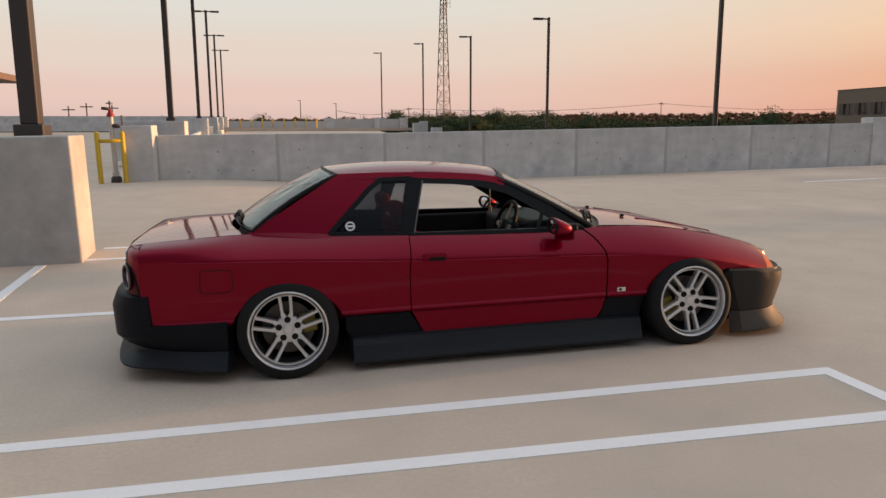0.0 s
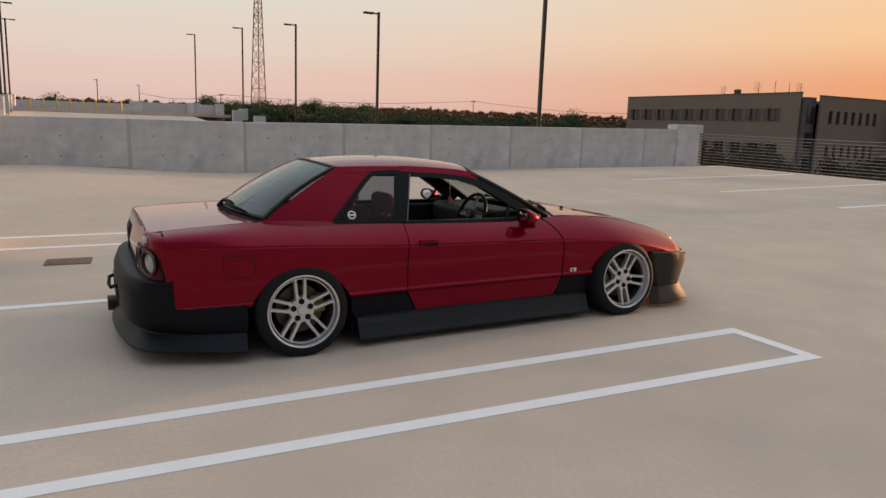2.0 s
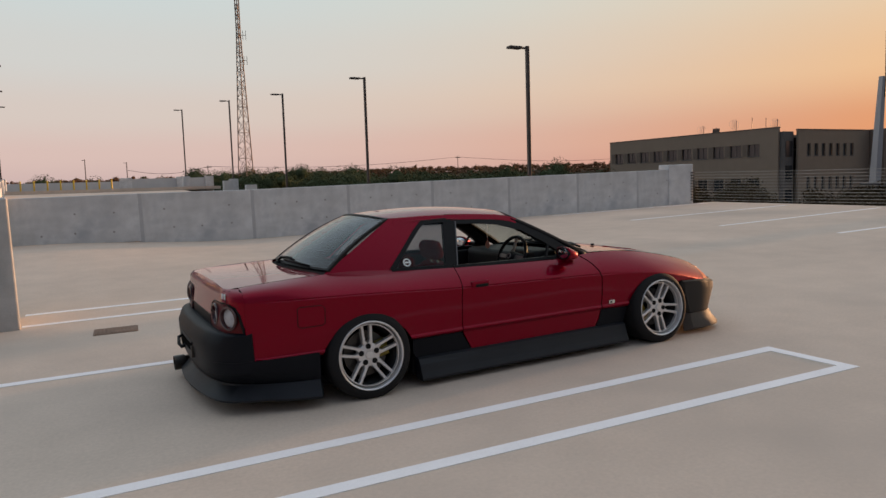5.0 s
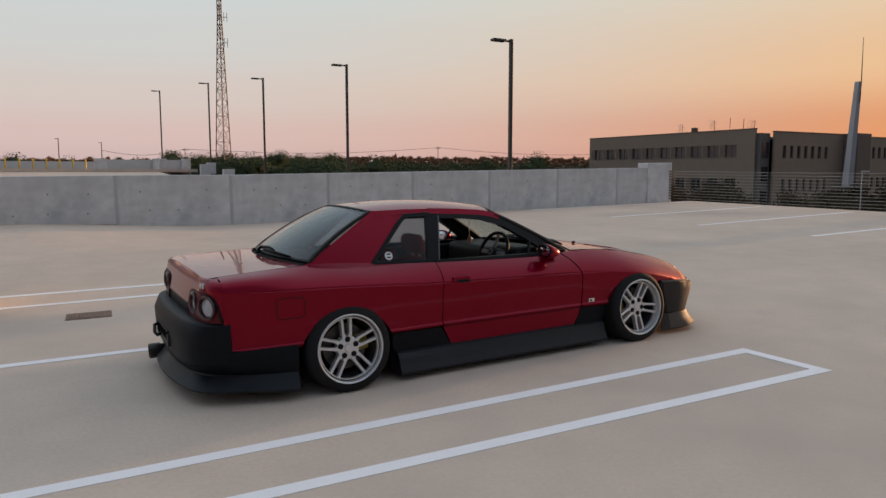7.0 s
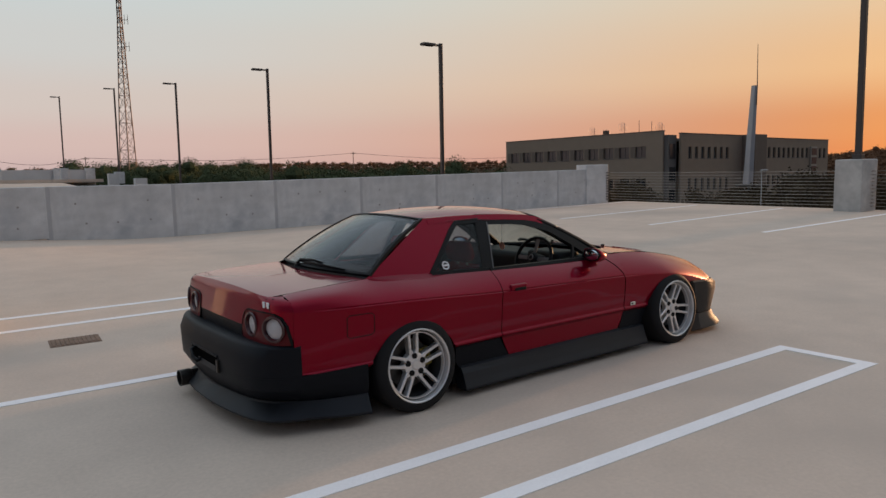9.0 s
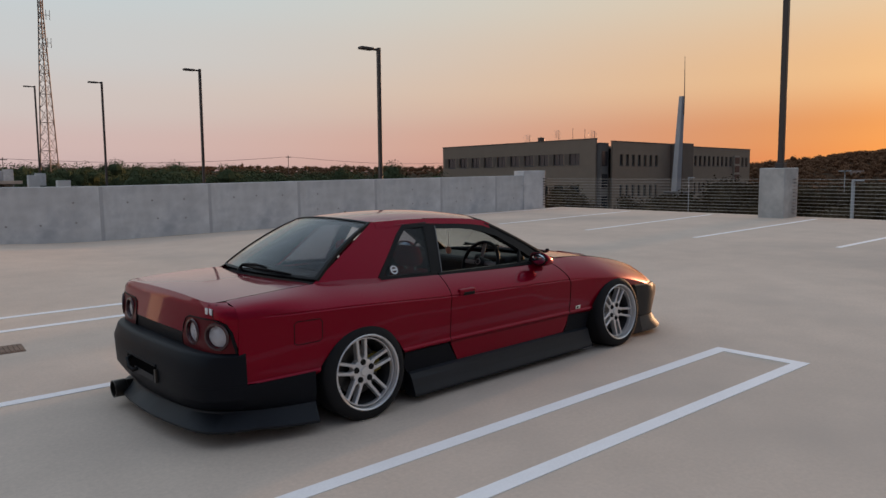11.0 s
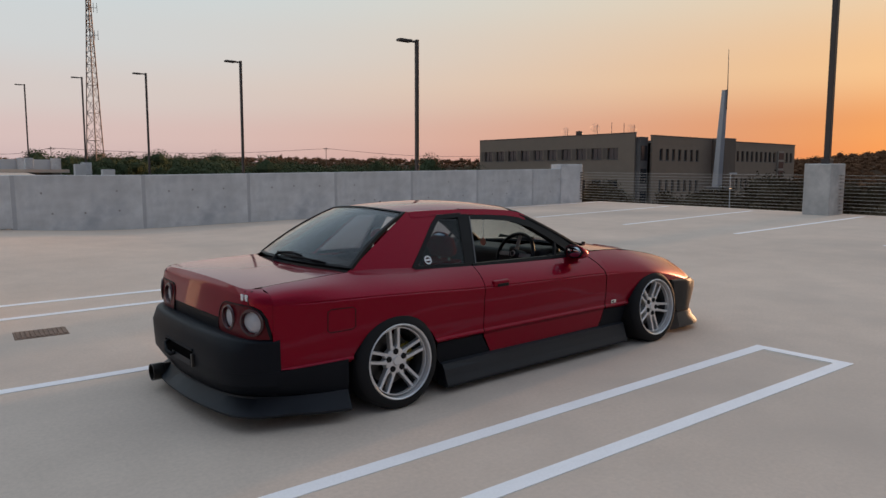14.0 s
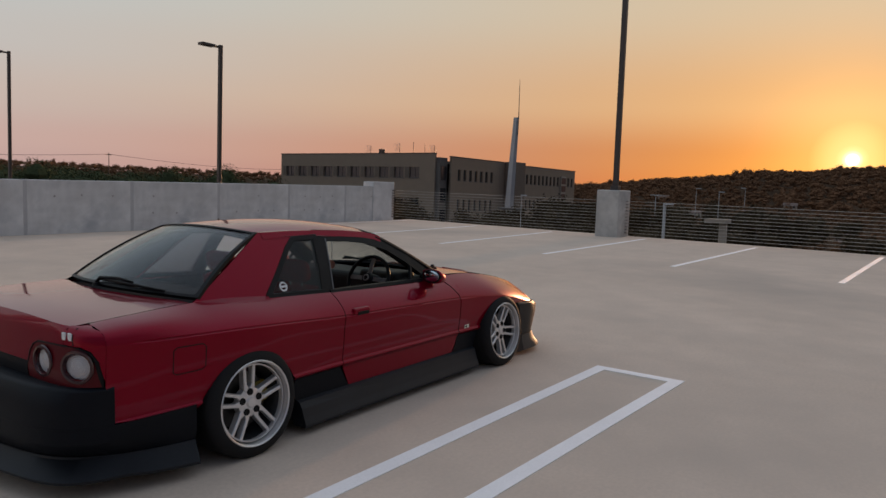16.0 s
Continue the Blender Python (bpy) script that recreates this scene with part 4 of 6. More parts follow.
def ring_band(name, rings, mat, sub=4):
    """Skin over rings: each a list of (x, y, z) from the middle of the car out to its side, mirrored to the other side."""
    rows = []
    for ring in rings:
        n = len(ring)
        cs = [curve(range(n), [p[a] for p in ring]) for a in range(3)]
        half = [tuple(c(k / sub) for c in cs) for k in range((n - 1) * sub + 1)]
        rows.append([(x, -y, z) for x, y, z in half[:0:-1]] + half)
    m_, verts, faces = len(rows[0]), [], []
    for row in rows:
        verts += row
    for a in range(len(rows)):
        for k in range(m_ - 1):
            a2 = (a + 1) % len(rows)
            faces.append((a * m_ + k, a * m_ + k + 1, a2 * m_ + k + 1, a2 * m_ + k))
    faces += [tuple(a * m_ for a in range(len(rows))), tuple(a * m_ + m_ - 1 for a in range(len(rows) - 1, -1, -1))]
    me = mesh(name, verts, faces, mat)
    bm = bmesh.new()
    bm.from_mesh(me)
    bmesh.ops.recalc_face_normals(bm, faces=bm.faces)
    for e in bm.edges:
        e.smooth = e.calc_face_angle(0) < radians(30)
    for fc in bm.faces:
        fc.smooth = True
    bm.to_mesh(me)
    bm.free()
    return me


def level(plan, z0, z1=None, off=0.0):
    """A ring at height z0 in the middle, z1 at its end, drawn in or out by off."""
    n = len(plan) - 1
    z1 = z0 if z1 is None else z1
    return [(x - off * min(1, 1.3 - abs(y)), y + off * min(1, 2 * abs(y) ** 2), z0 + (z1 - z0) * k / n) for k, (x, y) in enumerate(plan)]


B_TOP = [(-2.315, 0), (-2.312, 0.2), (-2.298, 0.45), (-2.262, 0.61), (-2.195, 0.705), (-2.128, 0.748), (-2.072, 0.764)]
B_MID = [(-2.350, 0), (-2.347, 0.2), (-2.333, 0.45), (-2.297, 0.61), (-2.222, 0.708), (-2.135, 0.753), (-2.072, 0.766)]
B_SIDE = B_MID + [(-1.95, 0.777), (-1.80, 0.782), (-1.655, 0.784)]
B_TUCK = [(-2.305, 0), (-2.297, 0.15), (-2.268, 0.38), (-2.205, 0.54), (-2.13, 0.62), (-2.06, 0.66), (-1.99, 0.695), (-1.88, 0.73), (-1.77, 0.755), (-1.655, 0.772)]
B_LIP = [(-2.375, 0), (-2.366, 0.17), (-2.332, 0.40), (-2.280, 0.585), (-2.200, 0.668), (-2.100, 0.702), (-1.99, 0.722), (-1.89, 0.764), (-1.78, 0.79), (-1.660, 0.812)]
rear_b = put("rear_bumper", ring_band("rear_bumper", [level(B_TOP, 0.557, off=-0.08), level(B_TOP, 0.557, off=-0.012), level(B_TOP, 0.552, off=0.0), level(B_TOP, 0.542, off=0.010), level(B_MID, 0.47, off=0.004), level(B_MID, 0.374), level(B_MID, 0.374, off=-0.06)], M_FADED), car)
put("lower_bumper", ring_band("lower_bumper", [level(B_SIDE, 0.3735), level(B_SIDE, 0.30, 0.30, -0.004), [((a[0] + b_[0]) / 2, (a[1] + b_[1]) / 2 + 0.006, 0.245) for a, b_ in zip(B_SIDE, B_TUCK)], level(B_TUCK, 0.210, 0.195), level(B_TUCK, 0.206, 0.190, -0.05), level(B_SIDE, 0.36, 0.36, -0.06)], M_FADED), rear_b)
# same plastic as the bumper, drawn paler and bluer for light from above
put("rear_lip", ring_band("rear_lip", [level(B_TUCK, 0.208, 0.193, 0.002), level(B_TUCK, 0.198, 0.181, 0.006), level(B_LIP, 0.140, 0.094, 0.012), level(B_LIP, 0.128, 0.080, 0.010), level(B_LIP, 0.126, 0.080, -0.06), level(B_TUCK, 0.200, 0.185, -0.05)], M_SKIRT), rear_b, None, "dark grey lip under the bumper, sky light put into its colour")
# box on the bumper face; the recess's shade is put in by colour
recess = put("plate_recess", box_me("plate_recess", -2.356, -2.31, -0.215, 0.225, 0.322, 0.420, M_RECESS_SHADE, 0.008), rear_b)
put("recess_lip", box_me("recess_lip", -2.358, -2.32, -0.225, 0.235, 0.417, 0.431, M_FADED, 0.005), recess)
put("plate_backing", box_me("plate_backing", -2.3585, -2.33, -0.20, 0.10, 0.324, 0.362, M_SKIRT, 0.003), recess, None, "dusty grey backing plate in the recess")
put("bracket", box_me("bracket", -2.362, -2.33, -0.236, -0.214, 0.325, 0.405, M_DISC, 0.004), recess, None, "bare metal plate bracket")
put("tow_hook", tube_me("tow_hook", [(-2.345, 0.15, 0.415), (-2.385, 0.145, 0.40), (-2.392, 0.10, 0.36), (-2.380, 0.06, 0.345), (-2.345, 0.05, 0.36)], 0.013, M_TRIM, 8), rear_b)
F_TOP = [(2.235, 0), (2.225, 0.2), (2.185, 0.42), (2.10, 0.60), (2.015, 0.695), (1.945, 0.738), (1.84, 0.772), (1.71, 0.784), (1.585, 0.786)]
F_MID = [(2.265, 0), (2.255, 0.2), (2.210, 0.43), (2.125, 0.615), (2.035, 0.715), (1.96, 0.758), (1.85, 0.782), (1.73, 0.790), (1.612, 0.788)]
F_LOW = [(2.22, 0), (2.21, 0.2), (2.165, 0.42), (2.08, 0.60), (1.995, 0.695), (1.935, 0.735), (1.85, 0.762), (1.76, 0.772), (1.685, 0.774)]
F_LIP = [(2.285, 0), (2.275, 0.2), (2.23, 0.44), (2.145, 0.635), (2.06, 0.735), (1.985, 0.778), (1.89, 0.796), (1.79, 0.798), (1.70, 0.790)]
front_b = put("front_bumper", ring_band("front_bumper", [level(F_TOP, 0.436, 0.494, -0.012), level(F_TOP, 0.436, 0.493), level(F_TOP, 0.428, 0.484, 0.008), level(F_MID, 0.412, 0.468), level(F_MID, 0.36, 0.40), level(F_LOW, 0.200, 0.200), [(x - 0.05, y * 0.94, 0.195) for x, y in F_LOW], [(x - 0.06, y * 0.93, 0.42) for x, y in F_TOP]], M_FRONT), car)
put("front_lip", ring_band("front_lip", [level(F_LOW, 0.196, 0.196, 0.006), [(a[0] * 0.6 + b_[0] * 0.4, a[1] * 0.6 + b_[1] * 0.4, 0.135) for a, b_ in zip(F_LOW, F_LIP)], level(F_LIP, 0.082, 0.082), level(F_LIP, 0.062, 0.062), [(x - 0.06, y * 0.94, 0.035) for x, y in F_LIP], [(x - 0.05, y * 0.94, 0.190) for x, y in F_LOW]], M_LIP), front_b)
put("headlamp_band", end_band("headlamp_band", 1, 1.93, 1.95, 2.13, 0.57, 2.7, [(-0.03, 0.562, 0.540), (0.0, 0.558, 0.538), (0.010, 0.535, 0.52), (0.010, 0.445, 0.44), (-0.04, 0.44, 0.43)], M_HEADLAMP), car, None, "clear headlamp strip across the nose")
for s in (-1, 1):
    put("corner_lamp", panel_me("corner_lamp", [(1.929, 0.467), (1.998, 0.463), (1.994, 0.500), (1.982, 0.545), (1.966, 0.572), (1.952, 0.576), (1.949, 0.540)], side(s), M_AMBER, 0.02, 0.02, 0.02, (0, s, 0)), car, None, "amber corner lamp")

# small fittings on the sides
for s in (-1, 1):
    y = half_width(-0.41, 0.682)
    hd = put("door_handle", box_me("door_handle", -0.485, -0.335, min(s * (y - 0.02), s * (y + 0.012)), max(s * (y - 0.02), s * (y + 0.012)), 0.664, 0.706, M_PAINT, 0.010), car)
    put("handle_recess", box_me("handle_recess", -0.452, -0.347, min(s * y, s * (y + 0.0145)), max(s * y, s * (y + 0.0145)), 0.661, 0.684, M_TRIM, 0.004), hd)
    put("lock", lathe_me("lock", [(0.0, 0.004), (0.008, 0.004), (0.009, 0.0)], M_CHROME, 12, "Y"), hd, pose(-0.468, s * (y + 0.010), 0.676, 0, 0, 180 if s > 0 else 0))
    # door mirror
    bm = bmesh.new()
    bmesh.ops.create_uvsphere(bm, u_segments=24, v_segments=16, radius=1.0)
    for v in bm.verts:
        q = v.co.copy()
        fx = max(q.x, -0.18)
        v.co = Vector((0.368 + 0.105 * fx, s * (0.752 + 0.078 * math.copysign(abs(q.y) ** 0.75, q.y)), 0.834 - 0.020 * fx + 0.053 * (1 - 0.30 * max(fx, 0.0)) * math.copysign(abs(q.z) ** 0.75, q.z)))
    turn = Matrix.Translation((0.40, s * 0.752, 0)) @ Matrix.Rotation(radians(20 if s > 0 else 0), 4, "Z") @ Matrix.Translation((-0.40, -s * 0.752, 0))
    bm.transform(turn)
    bmesh.ops.recalc_face_normals(bm, faces=bm.faces)
    mir = put("door_mirror", from_bm("door_mirror", bm, M_PAINT, True), car)
    put("mirror_glass", lathe_me("mirror_glass", [(0.0, 0.0), (0.9, 0.0), (1.0, 0.004)], M_MIRROR, 28, "X"), mir, turn @ pose(0.3470, s * 0.752, 0.8375) @ Matrix.Diagonal((1, 0.066, 0.043, 1)))
    put("mirror_rim", lathe_me("mirror_rim", [(1.0, 0.0), (1.0, -0.004), (1.16, -0.003), (1.20, 0.012)], M_TRIM, 28, "X"), mir, turn @ pose(0.3470, s * 0.752, 0.8375) @ Matrix.Diagonal((1, 0.066, 0.043, 1)), "black plastic rim")
    put("mirror_foot", box_me("mirror_foot", 0.42, 0.55, min(s * 0.60, s * 0.70), max(s * 0.60, s * 0.70), 0.785, 0.835, M_TRIM, 0.015), mir)
# fuel flap
flap_line = [(-1.785, 0.560), (-1.785, 0.668), (-1.765, 0.682), (-1.625, 0.680), (-1.605, 0.664), (-1.605, 0.562), (-1.625, 0.548), (-1.765, 0.546), (-1.785, 0.560)]
put("fuel_flap", strip_me("fuel_flap", flap_line, 0.005, 0.003, side(-1), M_TRIM, (0, -1, 0), 0.0012), car, None, "thin dark gap round the fuel flap")
yb = half_width(0.82, 0.40)
badge = put("fender_badge", box_me("fender_badge", 0.792, 0.852, -yb - 0.006, -yb, 0.386, 0.414, M_CHROME, 0.002), car, None, "small chrome badge")
put("badge_bar", box_me("badge_bar", 0.804, 0.824, -yb - 0.0075, -yb - 0.004, 0.393, 0.407, M_DARK), badge)
for k in range(2):
    y0 = -0.586 - 0.036 * k
    put("boot_letter", box_me("boot_letter", rear_x(y0 - 0.016, 0.78) - 0.004, rear_x(y0 - 0.016, 0.78) + 0.004, y0 - 0.026, y0, 0.762, 0.796, M_WHITE, 0.002), car, None, "pale lettering bar")
st = put("window_sticker", lathe_me("window_sticker", [(0.020, 0.0), (0.026, 0.001), (0.030, 0.0)], M_WHITE, 24, "Y"), car, pose(-0.905, -glass_y(-0.905, 0.872) - 0.005, 0.872, -22, 0, 0), "round white window sticker")
put("sticker_bar", box_me("sticker_bar", -0.018, 0.018, -0.002, 0.001, -0.006, 0.006, M_WHITE), st)
# wiper of the rear window
LIFT = Vector((-0.008, 0, 0.016))
rwp = put("rear_wiper", tube_me("rear_wiper", [rear_glass_fn(0.17, -0.012) + LIFT, rear_glass_fn(0.16, 0.035) + 1.4 * LIFT, rear_glass_fn(-0.12, 0.060) + 1.5 * LIFT, rear_glass_fn(-0.32, 0.042) + 1.3 * LIFT], 0.012, M_TRIM, 8, 0.008), car)
put("blade", tube_me("blade", [rear_glass_fn(0.19, 0.040) + LIFT, rear_glass_fn(-0.25, 0.030) + LIFT, rear_glass_fn(-0.70, 0.006) + LIFT], 0.011, M_TRIM, 6, 0.007), rwp)
put("pivot_cover", lathe_me("pivot_cover", [(0.0, 0.022), (0.018, 0.020), (0.024, 0.0)], M_TRIM, 16), rwp, Matrix.Translation(rear_glass_fn(0.17, -0.02)))
# exhaust
exh = put("exhaust_pipe", lathe_me("exhaust_pipe", [(0.048, 0.0), (0.048, -0.42), (0.056, -0.425), (0.056, -0.50), (0.050, -0.50), (0.048, -0.40), (0.0, -0.40)], M_EXH, 28, "X"), car, pose(-1.90, 0.392, 0.150, 0, 0, 0))


# wheels
def wheel_parts(r_tyre, spin):
    """Outer face towards -y, axle along y."""
    tyre = lathe_me("tyre", [(0.221, -0.100), (0.231, -0.113), (0.254, -0.115), (r_tyre - 0.018, -0.104), (r_tyre - 0.004, -0.090), (r_tyre, -0.070), (r_tyre, 0.070), (r_tyre - 0.004, 0.090), (r_tyre - 0.02, 0.104), (0.250, 0.11), (0.221, 0.10)], M_TYRE, 64, "Y", closed=True)
    lip = lathe_me("rim_lip", [(0.244, -0.104), (0.246, -0.112), (0.240, -0.116), (0.232, -0.112), (0.231, -0.098), (0.228, -0.078), (0.226, -0.060), (0.232, -0.060), (0.239, -0.098)], M_RIM, 64, "Y", closed=True)
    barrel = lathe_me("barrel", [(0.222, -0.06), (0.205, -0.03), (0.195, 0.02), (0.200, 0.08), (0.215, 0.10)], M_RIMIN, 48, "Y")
    spokes = []
    for k in range(5):
        a = radians(spin + 72 * k)
        for s in (-1, 1):
            sv, sf = [], []
            # radius, inner edge, outer edge, face depth, back depth
            for r, e0, e1, d0, d1 in ((0.040, 0.0, 0.034, -0.064, -0.02), (0.082, 0.0, 0.0375, -0.068, -0.03), (0.090, 0.008, 0.0385, -0.069, -0.03), (0.104, 0.0170, 0.0385, -0.070, -0.033), (0.20, 0.0225, 0.0430, -0.079, -0.042), (0.219, 0.0205, 0.0500, -0.083, -0.045)):
                c = 0.004
                for dep, e in ((d1, e0), (d0 + c, e0), (d0, e0 + c), (d0, e1 - c), (d0 + c, e1), (d1, e1)):
                    sv.append((r, dep, s * e))
            for q in range(5):
                for t in range(6):
                    sf.append((q * 6 + t, q * 6 + (t + 1) % 6, q * 6 + 6 + (t + 1) % 6, q * 6 + 6 + t))
            sf += [tuple(range(6)), tuple(range(35, 29, -1))]
            bm = bmesh.new()
            vs_ = [bm.verts.new(v) for v in sv]
            for q in sf:
                bm.faces.new([vs_[t] for t in q])
            bmesh.ops.recalc_face_normals(bm, faces=bm.faces)
            bm.transform(Matrix.Rotation(-a, 4, "Y"))
            spokes.append(from_bm("spoke", bm, M_RIM))
    hub = lathe_me("hub", [(0.0, -0.072), (0.030, -0.072), (0.034, -0.068), (0.064, -0.067), (0.082, -0.062), (0.088, -0.03), (0.0, -0.03)], M_RIM, 40, "Y")
    cap = lathe_me("centre_cap", [(0.0, -0.077), (0.026, -0.076), (0.029, -0.071)], M_RIM, 24, "Y")
    nut = lathe_me("lug_hole", [(0.0, -0.0700), (0.013, -0.0712), (0.0190, -0.0722), (0.0210, -0.064)], M_DARK, 14, "Y")
    disc = lathe_me("brake_disc", [(0.06, 0.0), (0.155, 0.0), (0.155, 0.022), (0.06, 0.022)], M_DISC, 40, "Y", closed=True)
    cal = box_me("brake_caliper", 0.075, 0.170, -0.012, 0.05, -0.06, 0.06, M_CALIPER, 0.012)
    return tyre, lip, barrel, spokes, hub, cap, nut, disc, cal


def add_wheel(name, x, y, r, spin, camber, toe, cal_turn, s):
    tyre, lip, barrel, spokes, hub, cap, nut, disc, cal = wheel_parts(r, spin)
    ring = lathe_me("inner_ring", [(0.222, -0.080), (0.220, -0.088), (0.214, -0.088), (0.211, -0.080), (0.214, -0.06), (0.222, -0.06)], M_RIM, 56, "Y", closed=True)
    m = pose(x, y, r, 0, 0, 180 if s > 0 else 0) @ pose(0, 0, 0, camber, 0, toe)
    wh = put(name, tyre, car, m, "silver twin-spoke alloy wheel with a low black tyre")
    rim = put("rim", lip, wh, Matrix.Diagonal((0.955, 1, 0.955, 1)))
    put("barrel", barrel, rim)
    put("inner_ring", ring, rim)
    for sp in spokes:
        put("spoke", sp, rim)
    put("hub", hub, rim)
    put("centre_cap", cap, rim)
    for k in range(5):
        a = radians(spin + 72 * k)
        put("lug_hole", nut, rim, pose(0.060 * math.cos(a), 0, 0.060 * math.sin(a)))
    put("brake_disc", disc, wh)
    put("brake_caliper", cal, wh, pose(0, 0, 0, 0, cal_turn, 0), "yellow painted caliper")


add_wheel("wheel", -1.3075, -0.706, 0.297, 93, -3.0, 0, -10, -1)
add_wheel("wheel", 1.298, -0.716, 0.296, 62, -3.5, 0, 160, -1)
add_wheel("wheel", -1.3075, 0.706, 0.297, 40, -3.0, 0, 190, 1)
add_wheel("wheel", 1.298, 0.716, 0.296, 15, -3.5, 0, 160, 1)

# hollow of the body: floor pan, wheel housings, inner skins
put("floor_pan", box_me("floor_pan", -1.95, 1.75, -0.63, 0.63, 0.10, 0.17, M_DARK), car)
for s in (-1, 1):
    for cx in (-1.305, 1.308):
        wv, wf = [], []
        for k in range(17):
            a = radians(-25 + 230 * k / 16)
            for y in (0.45, 0.735):
                wv.append((cx + 0.345 * math.cos(a), s * y, 0.27 + 0.292 * math.sin(a)))
        for k in range(16):
            wf.append((2 * k, 2 * k + 1, 2 * k + 3, 2 * k + 2))
        wf.append(tuple(range(0, 34, 2)))
        put("wheel_housing", mesh("wheel_housing", wv, wf, M_DARK), car)
    put("inner_door", box_me("inner_door", -0.55, 0.70, min(s * 0.56, s * 0.60), max(s * 0.56, s * 0.60), 0.17, 0.775, M_DASH, 0.015), car)
    put("inner_side", box_me("inner_side", -1.45, -0.55, min(s * 0.54, s * 0.58), max(s * 0.54, s * 0.58), 0.45, 0.80, M_DARK, 0.01), car)
    put("inner_sill", box_me("inner_sill", -0.95, 0.95, min(s * 0.62, s * 0.69), max(s * 0.62, s * 0.69), 0.08, 0.30, M_DARK), car)
    put("pillar_lining", strip_me("pillar_lining", [(-0.46, 1.150), (-0.25, 1.143), (-0.05, 1.125), (0.10, 1.075), (0.30, 0.960), (0.50, 0.835)], 0.05, 0.03, lambda x, z, s=s: (x, s * (glass_y(x, z) - 0.045), z), M_DARK, (0, s, 0), 0.0), car)
    put("c_pillar_lining", panel_me("c_pillar_lining", [(-1.42, 0.83), (-0.95, 1.15), (-0.70, 1.15), (-0.80, 1.09), (-1.06, 0.83)], lambda x, z, s=s: (x, s * (glass_y(x, z) - 0.035), z), M_DARK, 0.2, 0.2, 0.01, (0, s, 0)), car)
put("parcel_shelf", box_me("parcel_shelf", -1.60, -1.12, -0.56, 0.56, 0.80, 0.835, M_DARK, 0.01), car)
put("rear_inner", box_me("rear_inner", -2.00, -1.96, -0.62, 0.62, 0.15, 0.77, M_DARK), car)
put("firewall", box_me("firewall", 0.66, 0.70, -0.6, 0.6, 0.15, 0.78, M_DARK), car)
put("nose_inner", box_me("nose_inner", 1.70, 1.95, -0.58, 0.58, 0.12, 0.46, M_DARK), car)
put("grille", box_me("grille", 2.05, 2.14, -0.40, 0.40, 0.40, 0.50, M_TRIM, 0.01), car)

# dashboard, wheel, seats
dash = put("dashboard", box_me("dashboard", 0.30, 0.68, -0.56, 0.56, 0.52, 0.805, M_DASH, 0.05, 4), car)
put("binnacle", box_me("binnacle", 0.27, 0.50, -0.52, -0.17, 0.74, 0.845, M_DASH, 0.035, 4), dash)
put("centre_console", box_me("centre_console", -0.30, 0.40, -0.09, 0.09, 0.17, 0.50, M_DASH, 0.03, 3), dash)
steer_m = pose(0.165, -0.35, 0.795, 0, -68, 0)
steer = put("steering_wheel", lathe_me("steering_wheel", [(0.170 + 0.014 * math.cos(radians(a)), 0.014 * math.sin(radians(a))) for a in range(0, 360, 45)], M_TRIM, 40, "Z", closed=True), car, steer_m)
put("boss", lathe_me("boss", [(0.0, 0.03), (0.035, 0.028), (0.045, 0.01), (0.05, -0.09), (0.0, -0.1)], M_DASH, 24), steer)
put("horn_badge", lathe_me("horn_badge", [(0.016, 0.031), (0.022, 0.033), (0.026, 0.029)], M_STEEL, 20), steer)
for a in (0, 180, 270):
    put("spoke", box_me("spoke", 0.03, 0.165, -0.016, 0.016, -0.004, 0.004, M_STEEL, 0.002, m=Matrix.Rotation(radians(a + 90), 4, "Z")), steer)


def seat(x, y):
    st = put("bucket_seat", box_me("bucket_seat", x - 0.05, x + 0.48, y - 0.22, y + 0.22, 0.22, 0.36, M_SEAT, 0.05, 4), car, None, "red cloth bucket seat")
    lean = Matrix.Translation((x, y, 0.34)) @ Matrix.Rotation(radians(-16), 4, "Y")
    put("backrest", box_me("backrest", -0.07, 0.05, -0.215, 0.215, 0.0, 0.50, M_SEAT, 0.05, 4, lean), st)
    for s in (-1, 1):
        put("bolster", box_me("bolster", -0.04, 0.10, s * 0.20 - 0.035, s * 0.20 + 0.035, 0.05, 0.40, M_SEAT, 0.03, 3, lean), st)
        put("headrest_post", tube_me("headrest_post", [lean @ Vector((-0.02, s * 0.05, 0.47)), lean @ Vector((-0.02, s * 0.05, 0.58))], 0.007, M_STEEL, 6), st)
    put("headrest", box_me("headrest", -0.07, 0.03, -0.12, 0.12, 0.53, 0.68, M_SEAT, 0.045, 4, lean), st)


seat(-0.38, -0.34)
seat(-0.38, 0.34)
put("rear_bench", box_me("rear_bench", -1.12, -0.70, -0.50, 0.50, 0.25, 0.44, M_SEAT, 0.05, 4), car)
put("rear_backrest", box_me("rear_backrest", -0.06, 0.06, -0.50, 0.50, 0.0, 0.44, M_SEAT, 0.05, 4, Matrix.Translation((-1.10, 0, 0.40)) @ Matrix.Rotation(radians(-18), 4, "Y")), car)
rv = put("inner_mirror", box_me("inner_mirror", 0.155, 0.18, -0.11, 0.11, 1.055, 1.110, M_TRIM, 0.010), car)
put("mirror_stem", tube_me("mirror_stem", [(0.18, 0, 1.085), (0.24, 0, 1.135)], 0.008, M_TRIM, 6), rv)
put("cord", tube_me("cord", [(0.175, 0.0, 1.06), (0.175, 0.0, 0.90)], 0.0025, M_WHITE, 4), rv)
